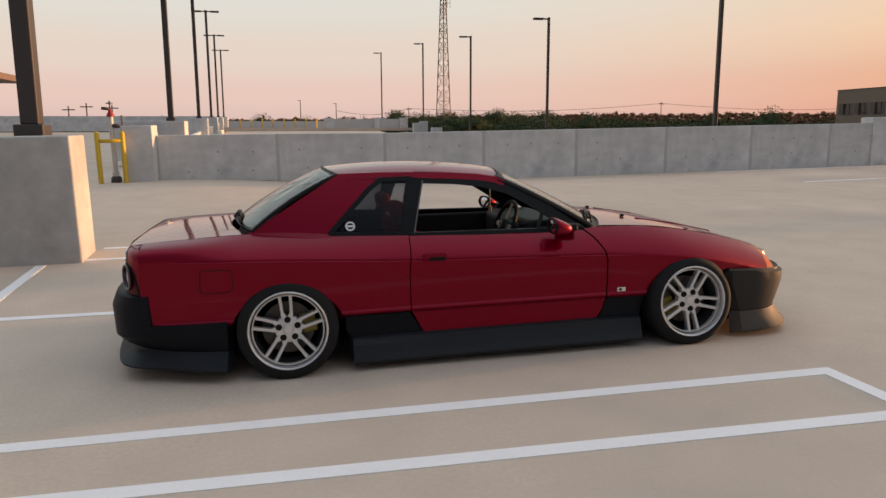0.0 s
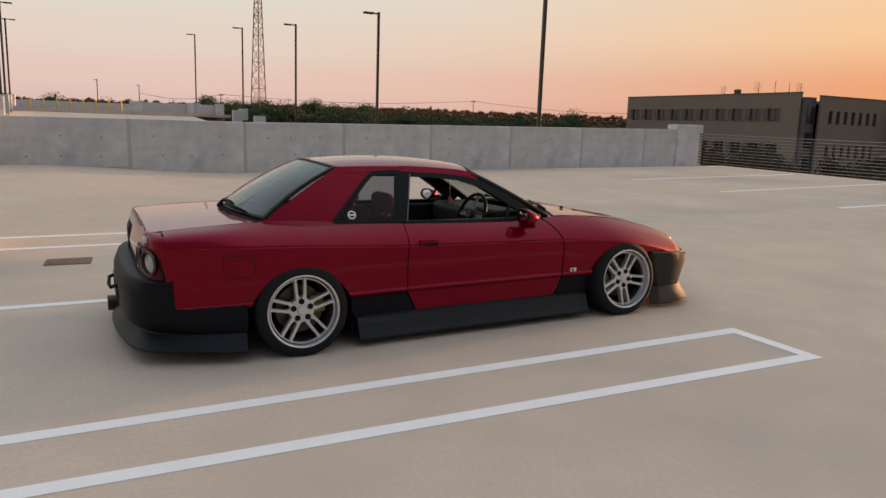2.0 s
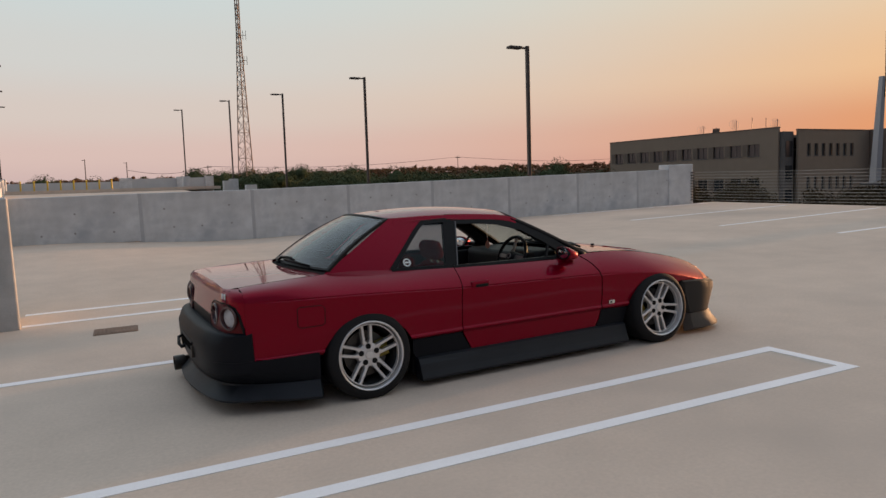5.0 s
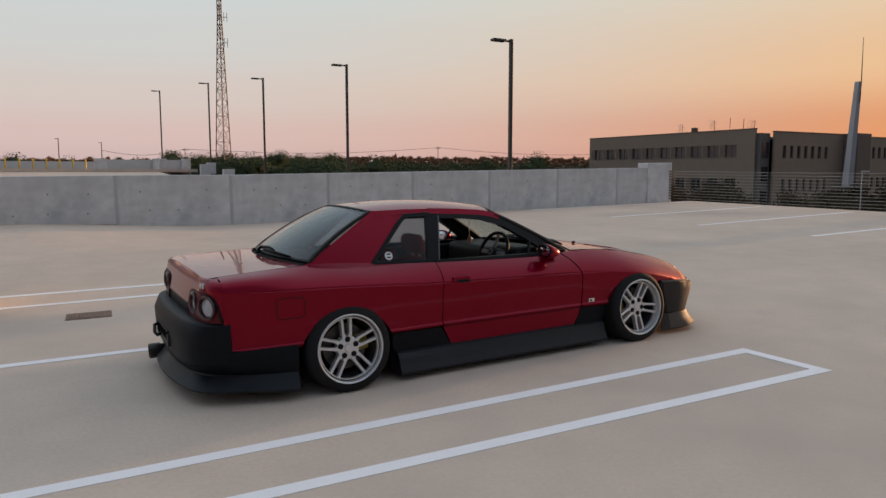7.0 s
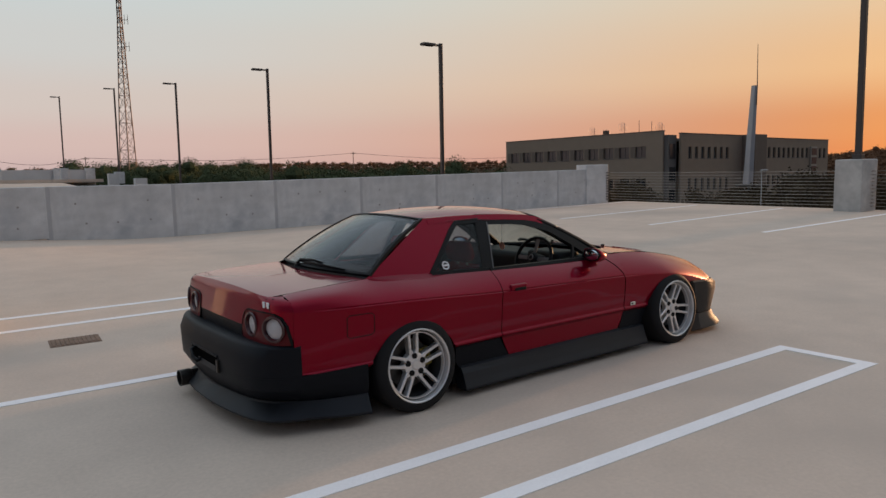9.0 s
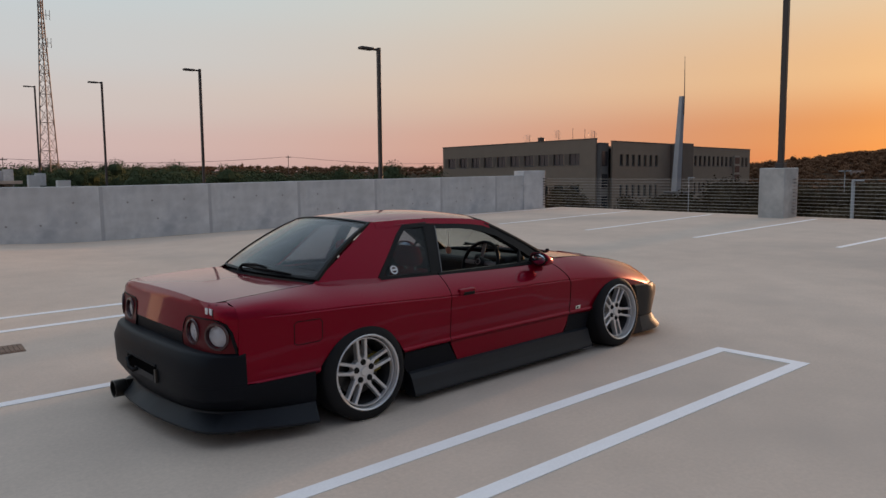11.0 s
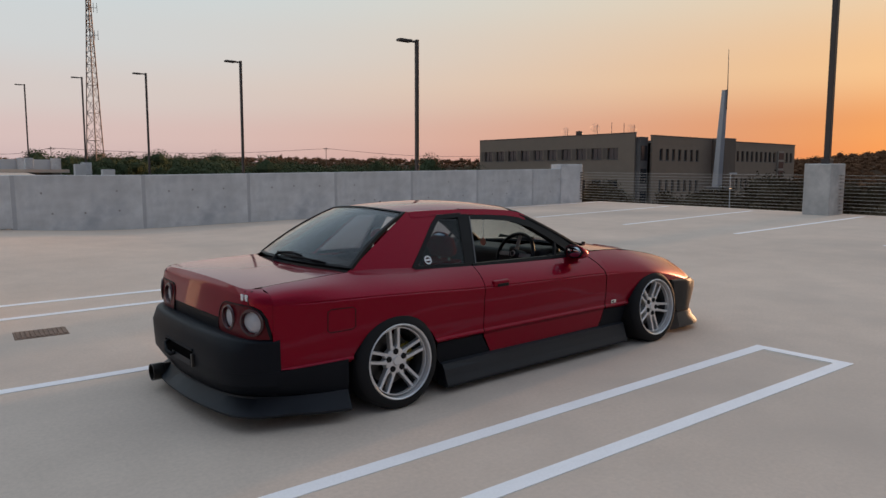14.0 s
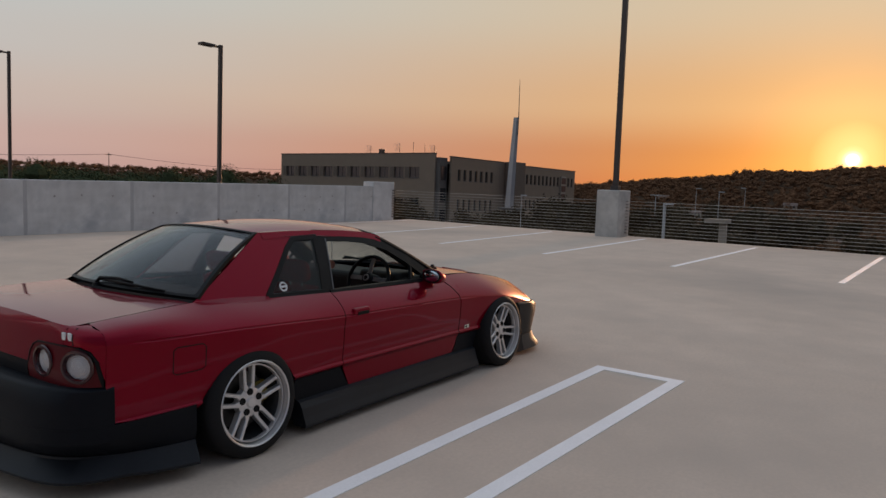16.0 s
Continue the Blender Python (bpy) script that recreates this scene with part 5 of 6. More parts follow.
put("air_freshener", lathe_me("air_freshener", [(0.0, -0.003), (0.030, -0.003), (0.033, 0.0), (0.030, 0.003), (0.0, 0.003)], M_PEACH, 20, "X"), rv, pose(0.175, 0, 0.868), "peach paper air freshener hung on a cord")
put("aerial_nub", lathe_me("aerial_nub", [(0.0, 0.030), (0.006, 0.028), (0.010, 0.0)], M_TRIM, 12), car, pose(-0.62, 0.30, 1.196))

# ---- beyond the deck ----
GZ = -13.0
rng = random.Random(7)


def ridge(az):
    """Height of the wooded skyline, by compass angle from +x, in degrees above level."""
    c = curve([-180, -60, -20, 0, 4.4, 6.4, 8.1, 9.9, 11.8, 13.7, 18.5, 22, 26, 35, 45, 55, 64, 75, 85, 110, 140, 180], [1.0, 1.6, 2.8, 3.15, 3.08, 2.92, 2.72, 2.74, 2.74, 2.35, 1.98, 1.55, 1.28, 1.2, 1.3, 1.45, 1.5, 1.4, 1.25, 1.1, 1.0, 1.0])
    return c(az)


# one sheet of ground: near flat, far rising to the ridge, then level to the horizon
gv, gf = [], []
RAD = [0.0, 40, 90, 150, 230, 320, 420, 520, 700, 1200, 4500]
NA = 120
for r in RAD:
    for k in range(NA):
        a = 360 * k / NA - 180
        top = math.tan(radians(ridge(a))) * 520 + 1.5 - 4.8
        h = GZ + (top - GZ) * ease((r - 230) / 290)
        if r > 600:
            h = top - 0.012 * (r - 520)
        h += (noise.noise((r * math.cos(radians(a)) * 0.01, r * math.sin(radians(a)) * 0.01, 0)) * 1.2 if 60 < r < 600 else 0)
        gv.append((r * math.cos(radians(a)), r * math.sin(radians(a)), max(h, -60)))
for j in range(len(RAD) - 1):
    for k in range(NA):
        k2 = (k + 1) % NA
        gf.append((j * NA + k, (j + 1) * NA + k, (j + 1) * NA + k2, j * NA + k2))
tagged(put("ground", mesh("ground", gv, gf, M_GRASS, smooth=True)), "dry scrub ground rising to low wooded hills", "ground", kind="structure")


def ground_z(x, y):
    r, a = math.hypot(x, y), math.degrees(math.atan2(y, x))
    top = math.tan(radians(ridge(a))) * 520 + 1.5 - 4.8
    return GZ + (top - GZ) * ease((r - 230) / 290) if r < 520 else top


# drawing frame of the office block
OFFICE_M = pose(-0.157, 0.540, -0.004, 0, 0, 0.45)


# trees
def quads_me(name, pts, mat):
    """One mesh of loose four-cornered leaf clumps, from an array (n, 4, 3)."""
    n = len(pts)
    me = bpy.data.meshes.new(name)
    me.vertices.add(4 * n)
    me.vertices.foreach_set("co", pts.reshape(-1).astype(np.float32))
    me.loops.add(4 * n)
    me.loops.foreach_set("vertex_index", np.arange(4 * n, dtype=np.int32))
    me.polygons.add(n)
    me.polygons.foreach_set("loop_start", np.arange(0, 4 * n, 4, dtype=np.int32))
    me.polygons.foreach_set("loop_total", np.full(n, 4, dtype=np.int32))
    me.materials.append(mat)
    me.update(calc_edges=True)
    return me


def leaf_clumps(c, rx, rz, count, size, gen, lobes=6, core=(0.40, 0.62), turn=0.38):
    """Small tilted leaf clumps gathered round a few limbs, leaving gaps."""
    cent = gen.uniform(-1, 1, (lobes, 3)) * (0.62 * rx, 0.62 * rx, 0.45 * rz) + (0, 0, 0.05 * rz)
    rad = gen.uniform(0.34, 0.58, lobes)
    pick = gen.integers(0, lobes, count)
    d = gen.normal(size=(count, 3))
    d *= (gen.random((count, 1)) ** 0.4) / np.linalg.norm(d, axis=1, keepdims=True)
    out = d / np.linalg.norm(d, axis=1, keepdims=True)
    p = np.asarray(c) + cent[pick] + d * rad[pick][:, None] * (rx, rx, rz)
    a = out + turn * gen.normal(size=(count, 3))
    a /= np.linalg.norm(a, axis=1, keepdims=True)
    b = np.cross(a, gen.normal(size=(count, 3)))
    b /= np.linalg.norm(b, axis=1, keepdims=True)
    e = np.cross(a, b)
    s = size * gen.uniform(0.5, 1.3, (count, 1))
    leaves = np.stack([p + s * b, p + 0.8 * s * e + 0.2 * s * a, p - 0.9 * s * b, p - 0.7 * s * e - 0.15 * s * a], 1)
    # dense twigs inside each lobe keep the light out
    ring = np.linspace(0, 2 * np.pi, 8)
    cores = []
    for q, r in zip(cent, rad):
        lump = gen.uniform(*core, (5, 8))
        lump[:, -1] = lump[:, 0]
        lat = np.linspace(-1.45, 1.45, 5)[:, None]
        g = np.stack([np.cos(lat) * np.cos(ring), np.cos(lat) * np.sin(ring), np.sin(lat) + 0 * ring], -1) * lump[..., None] * r * (rx, rx, rz) + q + np.asarray(c)
        cores.append(np.stack([g[:-1, :-1], g[:-1, 1:], g[1:, 1:], g[1:, :-1]], 2).reshape(-1, 4, 3))
    return np.concatenate([leaves] + cores)


def tree(x, y, top, spread, label, mat, count=7500, size=0.145):
    z0 = ground_z(x, y)
    seed = int(abs(x * 31 + y * 57))
    rg, gen = random.Random(seed), np.random.default_rng(seed)
    t = thing("tree", label, "tree", "trees beside the garage", m=pose(x, y, z0))
    hgt = top - z0
    tv, tf = tube_data([(0, 0, 0), (0.1, 0.05, hgt * 0.3), (0.0, 0.15, hgt * 0.6), (0.1, 0, hgt * 0.85)], 0.28, 8, 0.06)
    for _ in range(5):
        a, h0 = rg.uniform(0, 6.28), rg.uniform(0.35, 0.65) * hgt
        v, fq = tube_data([(0, 0.1, h0), (math.cos(a) * spread * 0.35, math.sin(a) * spread * 0.35, h0 + hgt * 0.12), (math.cos(a) * spread * 0.7, math.sin(a) * spread * 0.7, h0 + hgt * 0.2)], 0.11, 6, 0.03)
        k = len(tv)
        tv += v
        tf += [tuple(i + k for i in q) for q in fq]
    put("trunk", mesh("trunk", tv, tf, M_BARK), t)
    put("crown", quads_me("crown", leaf_clumps((0, 0, hgt * 0.69), spread, hgt * 0.34, count, size, gen, 11), mat), t)


OAK, CEDAR = "dark green live oak seen over the parapet", "dark cedar elm below the deck's edge"
# belt of trees behind the ramp, between the tower and the office block
for k in range(66):
    az = 50 + 31 * (k + rng.uniform(-0.4, 0.4)) / 65
    d = rng.uniform(105, 170)
    if az > 72:
        d = 1.65 * d if d > 150 else d + 100
    x, y = d * math.cos(radians(az)), d * math.sin(radians(az))
    if 84 < x < 152 and 50 < y < 106:
        continue
    el_ = 0.70 + 0.65 * rng.random() ** 1.3 + 0.25 * math.sin(az * 1.1) + (0.55 if az > 68 else 0.2 if az > 62 else 0)
    tree(x, y, 1.5 + math.tan(radians(el_)) * d, rng.uniform(4.2, 6.8) * (1.5 if az > 72 else 1.0), OAK, M_LEAF, size=0.22 if az > 72 else 0.145)
tree(53.5, 250.0, 10.4, 8.5, OAK, M_LEAF, size=0.22)
for x, y, top, w in ((-9.5, 159.7, 5.9, 4.6), (-5.5, 160.7, 6.1, 4.4), (3.6, 162.0, 5.2, 4.0), (8.6, 159.7, 5.1, 4.2), (13.6, 160.5, 5.0, 3.6), (22.5, 158.4, 5.2, 4.0), (27.0, 159.4, 5.3, 4.6), (31.5, 158.0, 5.3, 4.6), (36.0, 159.0, 5.4, 4.6)):
    tree(x, y, top, w, "dark far oak beyond the garage's end wall", M_LEAF, 5000, 0.17)
# small trees at the office block's foot
for x, y, top in ((78, 92, 1.0), (80, 86, 0.4), (82, 79, 1.2), (83, 72, 0.2), (84, 65, 0.6), (86, 57, -0.4), (96, 53, -1.5), (104, 56, -0.5), (110, 51, 0.4), (116, 50, 1.0), (122, 52, 0.6), (128, 49, -0.2), (136, 52, -1), (70, 60, -4), (66, 48, -4.5), (72, 40, -4), (79, 76, -0.6), (80, 69, -1.2), (82, 61, -0.2), (88, 53, -0.8), (93, 50, -0.4), (99, 54, 0.3), (107, 52, 1.4), (113, 54, 1.8), (119, 50, 2.0), (125, 53, 1.6), (131, 51, 0.6), (74, 66, -3), (76, 55, -3), (84, 47, -2.5), (96, 47, -2.6), (104, 46, -2.2), (112, 46, -1.2), (121, 45, -0.8)):
    q = (OFFICE_M @ pose(x, y, top)).translation
    tree(q.x, q.y, q.z, rng.uniform(3.6, 5.2), CEDAR, M_LEAF2, 3000, 0.24)
# trees of the car park below
for x, y, top in ((103, 33.4, 0.9), (101, 27.0, 0.3), (107, 29.5, 1.0), (108, 38.0, 0.8), (122, 36.0, 2.2), (130, 30.5, 2.4), (116, 25.0, 0.6), (134, 26.0, 1.8), (112, 20.0, 0.0), (126, 19.0, 1.0)):
    tree(x, y, top, rng.uniform(3.4, 4.4), CEDAR, M_LEAF2, 2200, 0.24)
for k in range(34):
    az = 23 - 46 * (k + rng.uniform(-0.4, 0.4)) / 33
    d = rng.uniform(95, 210)
    tree(d * math.cos(radians(az)), d * math.sin(radians(az)), rng.uniform(-4.6, -0.8) + 0.012 * d, rng.uniform(3.6, 6.0), CEDAR, M_LEAF2, 1600, 0.24)
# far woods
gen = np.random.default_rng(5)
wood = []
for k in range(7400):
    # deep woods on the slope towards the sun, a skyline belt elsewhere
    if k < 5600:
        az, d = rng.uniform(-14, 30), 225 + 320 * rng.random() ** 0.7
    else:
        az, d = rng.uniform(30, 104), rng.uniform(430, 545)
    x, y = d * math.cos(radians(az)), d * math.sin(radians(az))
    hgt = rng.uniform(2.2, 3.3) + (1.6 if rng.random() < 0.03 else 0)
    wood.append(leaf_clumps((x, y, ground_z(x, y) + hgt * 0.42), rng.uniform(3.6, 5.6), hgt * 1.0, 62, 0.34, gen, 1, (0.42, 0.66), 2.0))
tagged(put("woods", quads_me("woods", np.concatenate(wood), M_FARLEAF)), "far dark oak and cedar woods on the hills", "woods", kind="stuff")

# parking lot below
tagged(put("road", box_me("road", 28, 84, -40, 44, GZ + 0.0, GZ + 0.15, M_ASPHALT)), "dark asphalt car park below the garage", "car park", kind="structure")


# ---- office block ----
def facade_me(name, length, z0, z1, holes, mat, depth=0.35):
    """A wall along +x facing -y with window openings through it: holes are (x0, x1, z0, z1)."""
    xs = sorted({0.0, length, *[h[0] for h in holes], *[h[1] for h in holes]})
    zs = sorted({z0, z1, *[h[2] for h in holes], *[h[3] for h in holes]})
    verts, faces = [], []

    def quad(a, b, c, d):
        k = len(verts)
        verts.extend([a, b, c, d])
        faces.append((k, k + 1, k + 2, k + 3))

    for i in range(len(xs) - 1):
        for j in range(len(zs) - 1):
            cx, cz = (xs[i] + xs[i + 1]) / 2, (zs[j] + zs[j + 1]) / 2
            if any(h[0] < cx < h[1] and h[2] < cz < h[3] for h in holes):
                continue
            for y, flip in ((0.0, 0), (depth, 1)):
                q = [(xs[i], y, zs[j]), (xs[i + 1], y, zs[j]), (xs[i + 1], y, zs[j + 1]), (xs[i], y, zs[j + 1])]
                quad(*(q[::-1] if flip else q))
    for x0, x1, a, b in holes:
        quad((x0, 0, a), (x0, depth, a), (x1, depth, a), (x1, 0, a))
        quad((x0, 0, b), (x1, 0, b), (x1, depth, b), (x0, depth, b))
        quad((x0, 0, a), (x0, 0, b), (x0, depth, b), (x0, depth, a))
        quad((x1, 0, a), (x1, depth, a), (x1, depth, b), (x1, 0, b))
    quad((0, 0, z1), (length, 0, z1), (length, depth, z1), (0, depth, z1))
    quad((0, 0, z0), (0, 0, z1), (0, depth, z1), (0, depth, z0))
    quad((length, 0, z0), (length, depth, z0), (length, depth, z1), (length, 0, z1))
    return mesh(name, verts, faces, mat)


OB = -19.5
office = thing("office_block", "tan brick office block of flat roofed wings with square windows", "building", m=OFFICE_M)


def wing(m, length, z1, holes):
    w = put("wall", facade_me("wall", length, OB, z1, holes, M_BRICK), office, m)
    for x0, x1, a, b in holes:
        wd = put("window", box_me("window", x0, x1, 0.26, 0.31, a, b, M_DKGLASS), w)
        put("sill", box_me("sill", x0 - 0.08, x1 + 0.08, -0.06, 0.2, a - 0.12, a + 0.004, M_BAND), wd)
        put("mullion", box_me("mullion", (x0 + x1) / 2 - 0.04, (x0 + x1) / 2 + 0.04, 0.2, 0.258, a + 0.006, b, M_BAND), wd)
        if x1 - x0 > 1.5:
            put("side_panel", box_me("side_panel", x0 - 0.95, x0 - 0.05, -0.03, 0.02, a, b, M_BRICKDARK), wd, None, "darker brick panel beside the window")
    put("coping", box_me("coping", -0.04, length + 0.04, -0.06, 0.41, z1 - 0.02, z1 + 0.14, M_BRICKDARK), w)


# north wing faces the deck (along +y), west wing runs away from it
BX, BY = 91.0, 62.5
north_holes = []
for k in range(10):
    y = 1.5 + 3.3 * k
    north_holes.append((y, y + 2.1, 4.0, 5.8))
    north_holes.append((y, y + 2.1, -1.2, 0.6))
wing(pose(BX, BY + 38.0, 0, 0, 0, -90), 36.5, 8.0, north_holes)
w1 = [(2.0 + 1.75 * k, 2.85 + 1.75 * k, a, b) for k in range(7) for a, b in ((3.8, 5.6), (-1.2, 0.6))]
wing(pose(BX + 2.5, BY, 0), 17.5, 7.6, w1)
w2 = [(1.5 + 1.72 * k, 2.4 + 1.72 * k, a, b) for k in range(17) for a, b in ((4.0, 5.8), (-1.0, 0.8))]
wing(pose(BX + 21.0, BY + 0.6, 0), 31.0, 7.4, w2)
put("stair_tower", box_me("stair_tower", BX + 0.35, BX + 2.5, BY + 0.8, BY + 2.2, OB, 7.4, M_BAND), office)
for k in range(3):
    put("stair_window", box_me("stair_window", BX + 0.7, BX + 2.2, BY + 0.74, BY + 0.8, -3.5 + 3.6 * k, -1.2 + 3.6 * k, M_DKGLASS), office)
# the block's shaded face is put into its colour by darker brick
put("core_block", box_me("core_block", BX + 19.9, BX + 23.6, BY - 2.4, BY + 3, OB, 7.75, M_BRICKDARK, 0.03), office)
put("roof", box_me("roof", BX + 0.4, BX + 51.5, BY + 2.3, BY + 37.8, 6.6, 7.0, M_BAND), office)
put("end_wall", box_me("end_wall", BX + 51.6, BX + 52.0, BY + 1, BY + 37.5, OB, 7.2, M_BRICK), office)
put("back_wall", box_me("back_wall", BX + 0.4, BX + 51.6, BY + 37.6, BY + 38.0, OB, 7.4, M_BRICK), office)
stack = put("window_stack", box_me("window_stack", BX + 44.6, BX + 47.0, BY + 0.30, BY + 0.58, -2.6, 6.1, M_STUCCO, 0.03), office, None, "pale frame of a stair window column")
for k in range(5):
    put("louvre", box_me("louvre", BX + 44.85, BX + 46.75, BY + 0.22, BY + 0.31, -2.35 + 1.70 * k, -1.05 + 1.70 * k, M_REDPANEL, 0.02), stack, None, "dark red louvre panel")
# roof aerials
for y, h, dish in ((18.0, 1.6, 1), (15.4, 1.2, 2), (11.4, 2.0, 1), (8.4, 2.2, 0), (5.9, 1.9, 0), (3.9, 1.5, 1)):
    ant = thing("roof_antenna", "thin metal aerial on the office roof", "antenna", "roof antennas", m=OFFICE_M @ pose(BX + 3.0, BY + y, 7.0))
    put("mast", tube_me("mast", [(0, 0, 0), (0, 0, h + 1.0)], 0.05, M_POLE, 6), ant)
    if dish == 1:
        put("grid_dish", lathe_me("grid_dish", [(0.77, 0.015), (0.785, 0.0), (0.77, -0.015), (0.755, 0.0)], M_STEEL, 18, "X", closed=True), ant, pose(-0.1, 0.35, h + 0.35, 0, 12, 62))
        for q in range(6):
            put("grid_rod", tube_me("grid_rod", [(-0.1 + 0.5 * (0.20 - 0.08 * q), 0.35 - 0.3 + 0.12 * q, h - 0.25), (-0.1 + 0.5 * (0.20 - 0.08 * q), 0.35 - 0.3 + 0.12 * q, h + 0.95)], 0.017, M_STEEL, 4), ant)
    if dish == 2:
        put("cabinet", box_me("cabinet", -0.4, 0.4, -0.4, 0.4, h, h + 0.8, M_POLE, 0.03), ant)

# spire before the block: a leaning, tapering four-sided shaft on a column
spire = thing("monument_spire", "tapering pale metal spire with a thin needle on top", "spire", m=pose(98.12, 55.56, -0.4))
shaft_v, shaft_f = [], []
for h, cx, cy, r in ((0.0, 0.0, 0.0, 0.72), (8.0, 0.14, -0.29, 0.58), (14.7, 0.27, -0.55, 0.44)):
    for ax, ay in ((-0.50, 0.86), (-0.50, -0.42), (0.52, -0.86), (0.60, 0.30)):
        shaft_v.append((cx + r * ax, cy + r * ay, h))
for k in range(2):
    for q in range(4):
        shaft_f.append((4 * k + q, 4 * k + (q + 1) % 4, 4 * k + 4 + (q + 1) % 4, 4 * k + 4 + q))
shaft_f += [(3, 2, 1, 0), (8, 9, 10, 11)]
put("shaft", mesh("shaft", shaft_v, shaft_f, M_SPIRE), spire)
put("needle", tube_me("needle", [(0.42, -0.80, 11.8), (0.46, -0.86, 14.7), (0.44, -0.80, 20.8)], 0.12, M_POLE, 6, 0.04), spire, None, "thin dark needle")
put("ring_platform", lathe_me("ring_platform", [(0.2, -0.35), (1.75, -0.35), (1.85, -0.2), (1.75, -0.03), (0.2, -0.03)], M_BAND, 24, closed=True), spire)
put("column", lathe_me("column", [(0.45, -0.3), (0.55, -6.0), (0.6, -13.0)], M_SPIRE, 16), spire)

# lattice tower
tw = thing("lattice_tower", "tall steel lattice radio tower with crossed bracing", "tower", m=pose(49.8, 233.6, -21.7) @ Matrix.Scale(1.6, 4))
TH = 62.0
legs = [(math.cos(radians(a)), math.sin(radians(a))) for a in (20, 140, 260)]


def tw_r(h):
    return max(0.45, 2.5 - 2.05 * h / 46)


for lx, ly in legs:
    put("leg", tube_me("leg", [(lx * tw_r(h), ly * tw_r(h), h) for h in (0, 15, 30, 46, TH)], 0.11, M_TOWER, 6), tw)
h = 0.0
while h < TH - 2:
    step = 2.6 if h < 30 else 1.9
    for k in range(3):
        (ax, ay), (bx, by) = legs[k], legs[(k + 1) % 3]
        r0, r1 = tw_r(h), tw_r(h + step)
        for p, q in (((ax, ay), (bx, by)), ((bx, by), (ax, ay))):
            put("brace", tube_me("brace", [(p[0] * r0, p[1] * r0, h), (q[0] * r1, q[1] * r1, h + step)], 0.045, M_TOWER, 4), tw)
        if int(h / step) % 2 == 0:
            put("girt", tube_me("girt", [(ax * r0, ay * r0, h), (bx * r0, by * r0, h)], 0.045, M_TOWER, 4), tw)
    h += step
for hz in (40.5, 45.5):
    for a in (0.7, 1.3):
        put("aerial", tube_me("aerial", [(a, -0.6, hz - 0.9), (a, -0.6, hz + 0.9)], 0.05, M_POLE, 5), tw)
    put("aerial_bracket", tube_me("aerial_bracket", [(0, 0, hz), (1.3, -0.6, hz)], 0.05, M_POLE, 4), tw)

# ---- far part of the garage ----
# ramp bay behind the parapet, and the upper deck beside it
rv_, rf_ = [], []
for j in range(25):
    y = 13.2 + (110 - 13.2) * j / 24
    for x in (-4.8 - 0.062 * (y - 13), 17.4 - 0.05 * (y - 13)):
        z = -3.4 + 0.0525 * (y - 13.2)
        rv_ += [(x, y, z), (x, y, z - 0.4)]
for j in range(24):
    a, b = 4 * j, 4 * j + 4
    rf_ += [(a, a + 2, b + 2, b), (a + 1, b + 1, b + 3, a + 3), (a, b, b + 1, a + 1), (a + 2, a + 3, b + 3, b + 2)]
rf_ += [(0, 1, 3, 2), (96, 98, 99, 97)]
tagged(put("ramp", mesh("ramp", rv_, rf_, M_FLOOR)), "concrete ramp climbing behind the parapet", "ramp", kind="structure")
uv_, uf_ = [], []
for j in range(13):
    y = 12.9 + (112 - 12.9) * j / 12
    for x in (-60.0, -4.85 - 0.062 * (y - 13)):
        z = -0.05 + 0.0155 * (y - 12.9)
        uv_ += [(x, y, z), (x, y, z - 0.4)]
for j in range(12):
    a, b = 4 * j, 4 * j + 4
    uf_ += [(a, a + 2, b + 2, b), (a + 1, b + 1, b + 3, a + 3), (a, b, b + 1, a + 1), (a + 2, a + 3, b + 3, b + 2)]
uf_ += [(0, 1, 3, 2), (48, 50, 51, 49)]
tagged(put("upper_deck", mesh("upper_deck", uv_, uf_, M_FLOOR)), "far stretch of concrete deck", "floor", kind="structure")
tagged(put("far_wall", box_me("far_wall", -60, -11, 96, 96.3, 1.6, 3.55, M_WALL)), "far grey parapet wall", "wall", kind="structure")
tagged(put("spine_wall", mesh("spine_wall", [(x + d, y, z + q) for y, z in ((13.3, -0.3), (104, 2.0)) for d, x in ((-0.2, -4.95 - 0.062 * (y - 13)), (0.0, -4.95 - 0.062 * (y - 13))) for q in (-4.0, 1.0)], [(0, 2, 6, 4), (1, 5, 7, 3), (0, 4, 5, 1), (2, 3, 7, 6), (0, 1, 3, 2), (4, 6, 7, 5)], M_WALL)), "low concrete wall between ramp and deck", "wall", kind="structure")
# pale walls and yellow bollards at the ramp's head
tagged(put("far_wall", box_me("far_wall", 4.4, 17.8, 114.0, 114.3, 1.2, 3.5, M_WHITEWALL, 0.02)), "pale painted far parapet", "wall", kind="structure")
tagged(put("far_wall", box_me("far_wall", -22, 4.6, 120.0, 120.3, 1.2, 3.25, M_WHITEWALL, 0.02)), "pale painted far parapet", "wall", kind="structure")
for x0, x1, zt in ((4.2, 5.9, 3.65), (12.4, 13.6, 3.7), (16.7, 18.0, 3.7)):
    tagged(put("far_pier", box_me("far_pier", x0, x1, 113.6, 114.4, 1.2, zt, M_WALL, 0.02)), "far concrete pier", "pier", kind="structure")
for x, y, z in ((14.4, 84.0, 2.5), (14.0, 70.0, 1.85)):
    tagged(put("far_pier", box_me("far_pier", x - 0.55, x + 0.55, y - 0.4, y + 0.4, z - 1.8, z, M_WHITEWALL, 0.02)), "pale concrete pier at the ramp's edge", "pier", kind="structure")
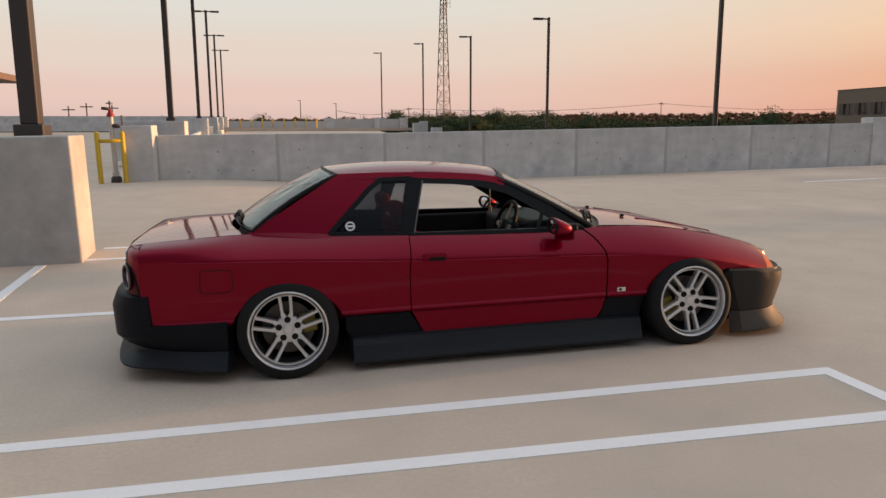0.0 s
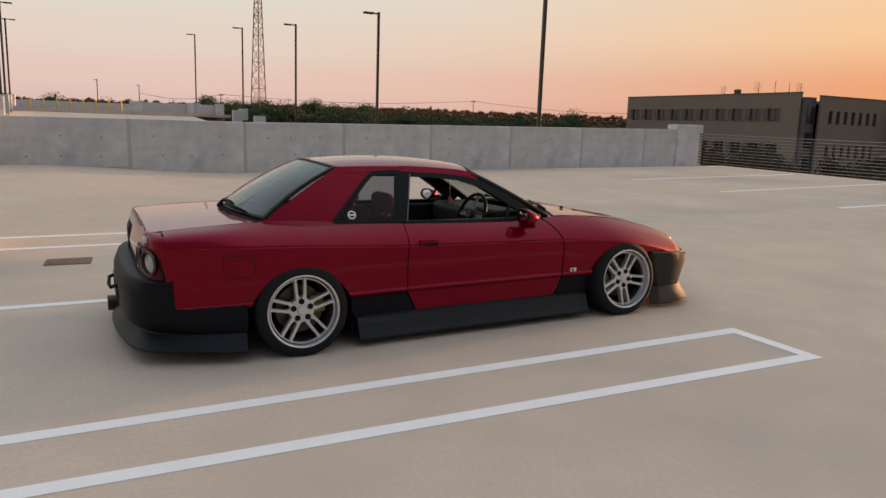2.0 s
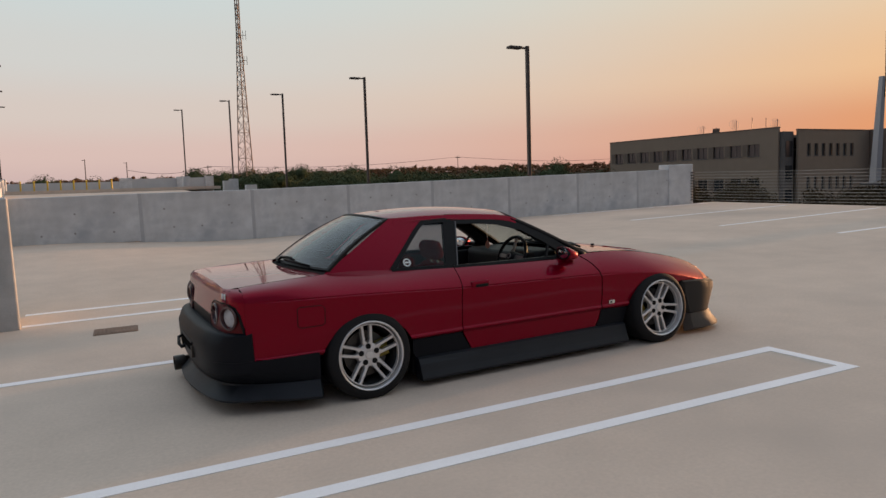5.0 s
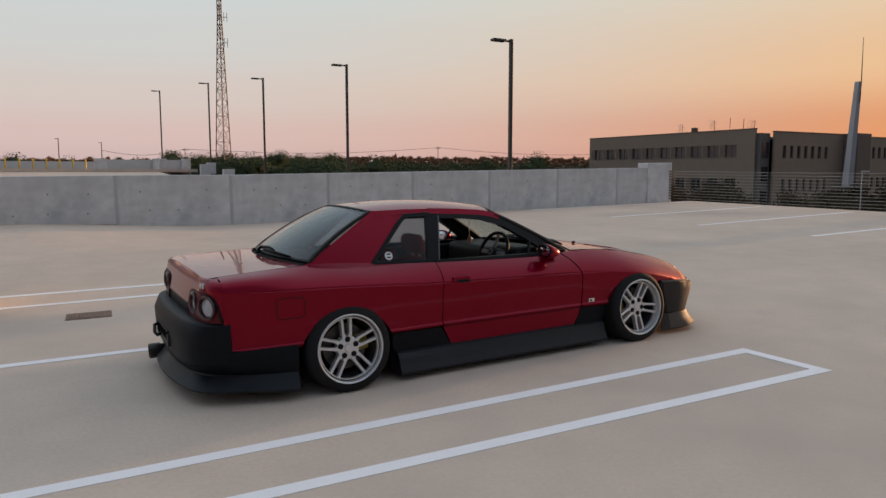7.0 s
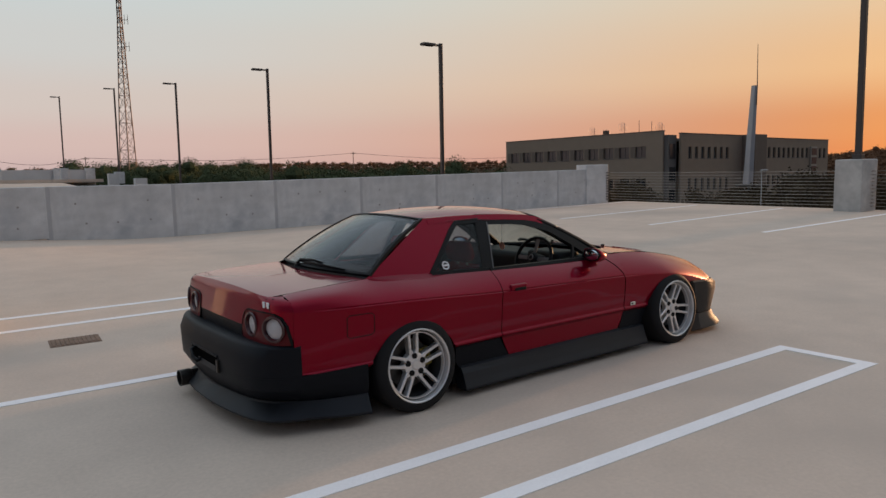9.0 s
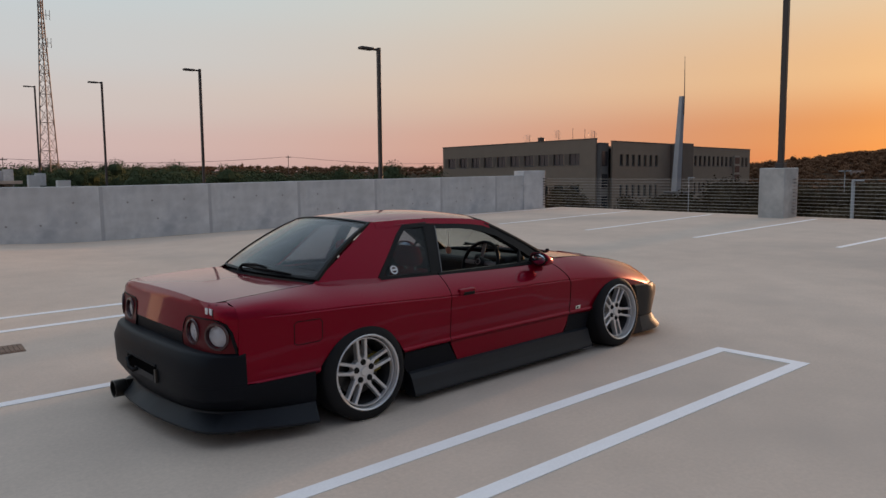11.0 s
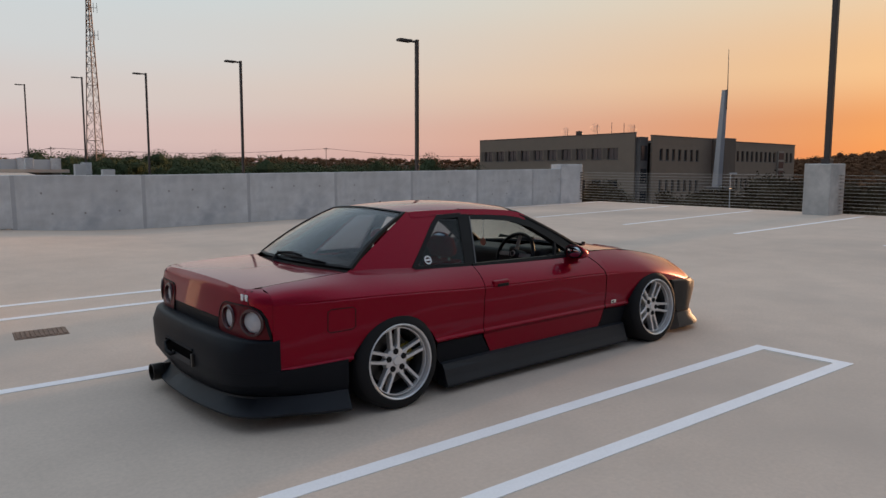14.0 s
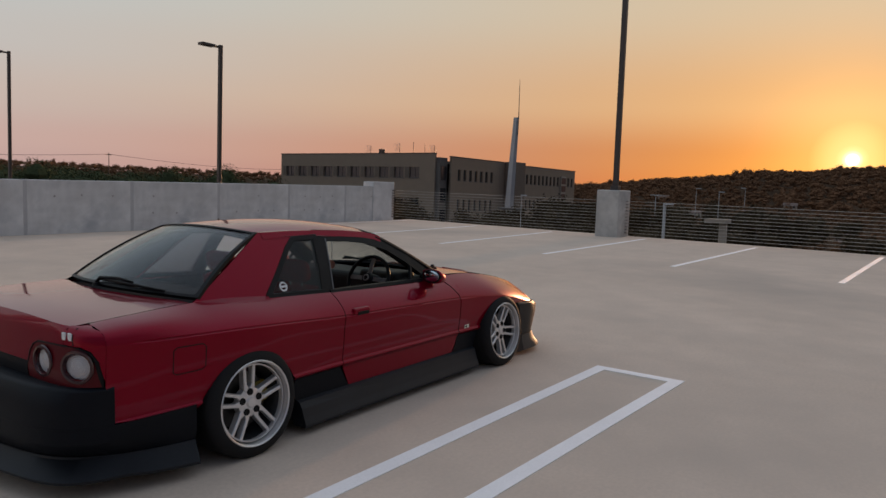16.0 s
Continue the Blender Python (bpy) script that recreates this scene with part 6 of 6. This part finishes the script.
for k in range(8):
    bol = thing("bollard", "yellow painted steel bollard on the far deck", "bollard", "far bollards", m=pose(-8.78 + 1.68 * k, 112.0, 2.05))
    put("post", lathe_me("post", [(0.0, 1.45), (0.09, 1.42), (0.115, 1.36), (0.115, 0.0)], M_YELLOW, 10), bol)
tagged(put("far_deck", box_me("far_deck", -22.0, 18.0, 108.0, 121.0, 1.6, 2.05, M_FLOOR)), "far landing of the ramp", "floor", kind="structure")

# canopy of a far stair hall, at the edge of sight
can = thing("stair_canopy", "flat canopy roof with a rusty brown edge", "canopy", m=pose(-15.5, 33.0, 0))
put("roof_slab", box_me("roof_slab", -5, 1.5, -2, 2, 3.85, 4.15, M_ROOFTILE, 0.03), can)
put("fascia", box_me("fascia", -5, 1.52, -2.05, -2.0, 3.70, 3.90, M_ROOFTILE, 0.01), can)
put("column", box_me("column", -4.4, -4.0, -0.2, 0.2, 0.5, 3.85, M_WALL, 0.02), can)
put("column", box_me("column", -2.6, -2.2, -0.2, 0.2, 0.5, 3.85, M_WALL, 0.02), can)


# utility poles and their wires
def utility_pole(x, y, top, label="thin wooden utility pole with a crossarm"):
    z0 = ground_z(x, y)
    u = thing("utility_pole", label, "utility pole", "utility poles", m=pose(x, y, z0))
    put("pole", tube_me("pole", [(0, 0, 0), (0, 0, top - z0)], 0.17, M_BARK, 6, 0.12), u)
    put("crossarm", box_me("crossarm", -1.2, 1.2, -0.08, 0.08, top - z0 - 0.8, top - z0 - 0.6, M_BARK), u)


for x, y, top in ((-43.6, 149.4, 6.6), (-40.5, 150.2, 7.2), (-36.0, 151.2, 7.0), (40.5, 250, 10.0), (138.9, 250, 12.3)):
    utility_pole(x, y, top)
for x, y, top in ((2.7, 250, 12.4), (14.9, 250, 11.4)):
    up_ = thing("utility_pole", "thin bare wooden pole", "utility pole", "utility poles", m=pose(x, y, 0))
    put("pole", tube_me("pole", [(0, 0, -5), (0, 0, top)], 0.2, M_BARK, 6, 0.14), up_)
    put("bracket", box_me("bracket", -0.9, 0.1, -0.06, 0.06, top - 0.3, top - 0.15, M_BARK), up_)
wire = thing("overhead_wire", "thin black overhead wire between poles", "wire")
for x0, z0, x1, z1 in ((14.9, 8.8, 40.5, 9.6), (40.5, 9.6, 138.9, 11.8), (138.9, 11.8, 240, 11.0)):
    put("span", tube_me("span", [(x0 + (x1 - x0) * k / 12, 250, z0 + (z1 - z0) * k / 12 - 1.8 * math.sin(math.pi * k / 12)) for k in range(13)], 0.06, M_POLE, 4), wire)


# low lamps of the car park below
def lot_lamp(x, y, top, heads, radius=0.06):
    lp = thing("car_park_lamp", "short pale lamp post of the car park below", "street lamp", "car park lamps", m=pose(x, y, GZ))
    h = top - GZ
    put("pole", tube_me("pole", [(0, 0, 0), (0, 0, h)], radius, M_STEEL, 8), lp)
    for s in heads:
        put("lamp_head", box_me("lamp_head", -0.15, 0.15, min(s * 0.1, -s * 0.85), max(s * 0.1, -s * 0.85), h - 0.02, h + 0.12, M_WHITEWALL, 0.03), lp)


for x, y, top, heads, radius in ((64.4, 18.65, 1.15, (1,), 0.15), (110, 35.2, 2.4, (1, -1), 0.07), (86.0, 46.5, 1.6, (1,), 0.06), (120, 27.9, 3.3, (1,), 0.05), (140, 37.4, 4.2, (1,), 0.045), (150, 30.5, 4.7, (-1,), 0.045)):
    lot_lamp(x, y, top, heads, radius)
# small shelter and houses in the valley
sh = thing("shelter", "small flat-roofed pale shelter in the car park", "shelter", m=pose(90, 20.2, GZ))
put("roof", box_me("roof", -1.0, 1.0, -1.4, 1.4, 11.95, 12.5, M_STUCCO, 0.03), sh)
put("column", box_me("column", -0.3, 0.3, -1.15, -0.25, 0, 11.95, M_STUCCO, 0.03), sh)
for k, (az, d, w) in enumerate(((15.5, 330, 9), (12.5, 300, 11), (9.0, 350, 10), (5.0, 260, 14), (2.5, 230, 16), (18.0, 380, 10), (-2, 280, 12))):
    x, y = d * math.cos(radians(az)), d * math.sin(radians(az))
    z = ground_z(x, y)
    hs = thing("house", "far low house with a brown pitched roof among trees", "house", "far houses", m=pose(x, y, z, 0, 0, az) @ Matrix.Scale(0.55, 4))
    put("wall", box_me("wall", -4, 4, -w / 2, w / 2, 0, 3.4, M_STUCCO), hs)
    v = [(-4.5, -w / 2 - 0.5, 3.3), (4.5, -w / 2 - 0.5, 3.3), (4.5, w / 2 + 0.5, 3.3), (-4.5, w / 2 + 0.5, 3.3), (0, -w / 2 - 0.5, 5.6), (0, w / 2 + 0.5, 5.6)]
    put("roof", mesh("roof", v, [(0, 1, 4), (2, 3, 5), (0, 4, 5, 3), (1, 2, 5, 4), (0, 3, 2, 1)], M_ROOFTILE), hs)
    for q in (-0.28, 0.0, 0.28):
        put("window", box_me("window", -4.06, -4.0, q * w - 0.6, q * w + 0.6, 1.2, 3.0, M_DKGLASS), hs)
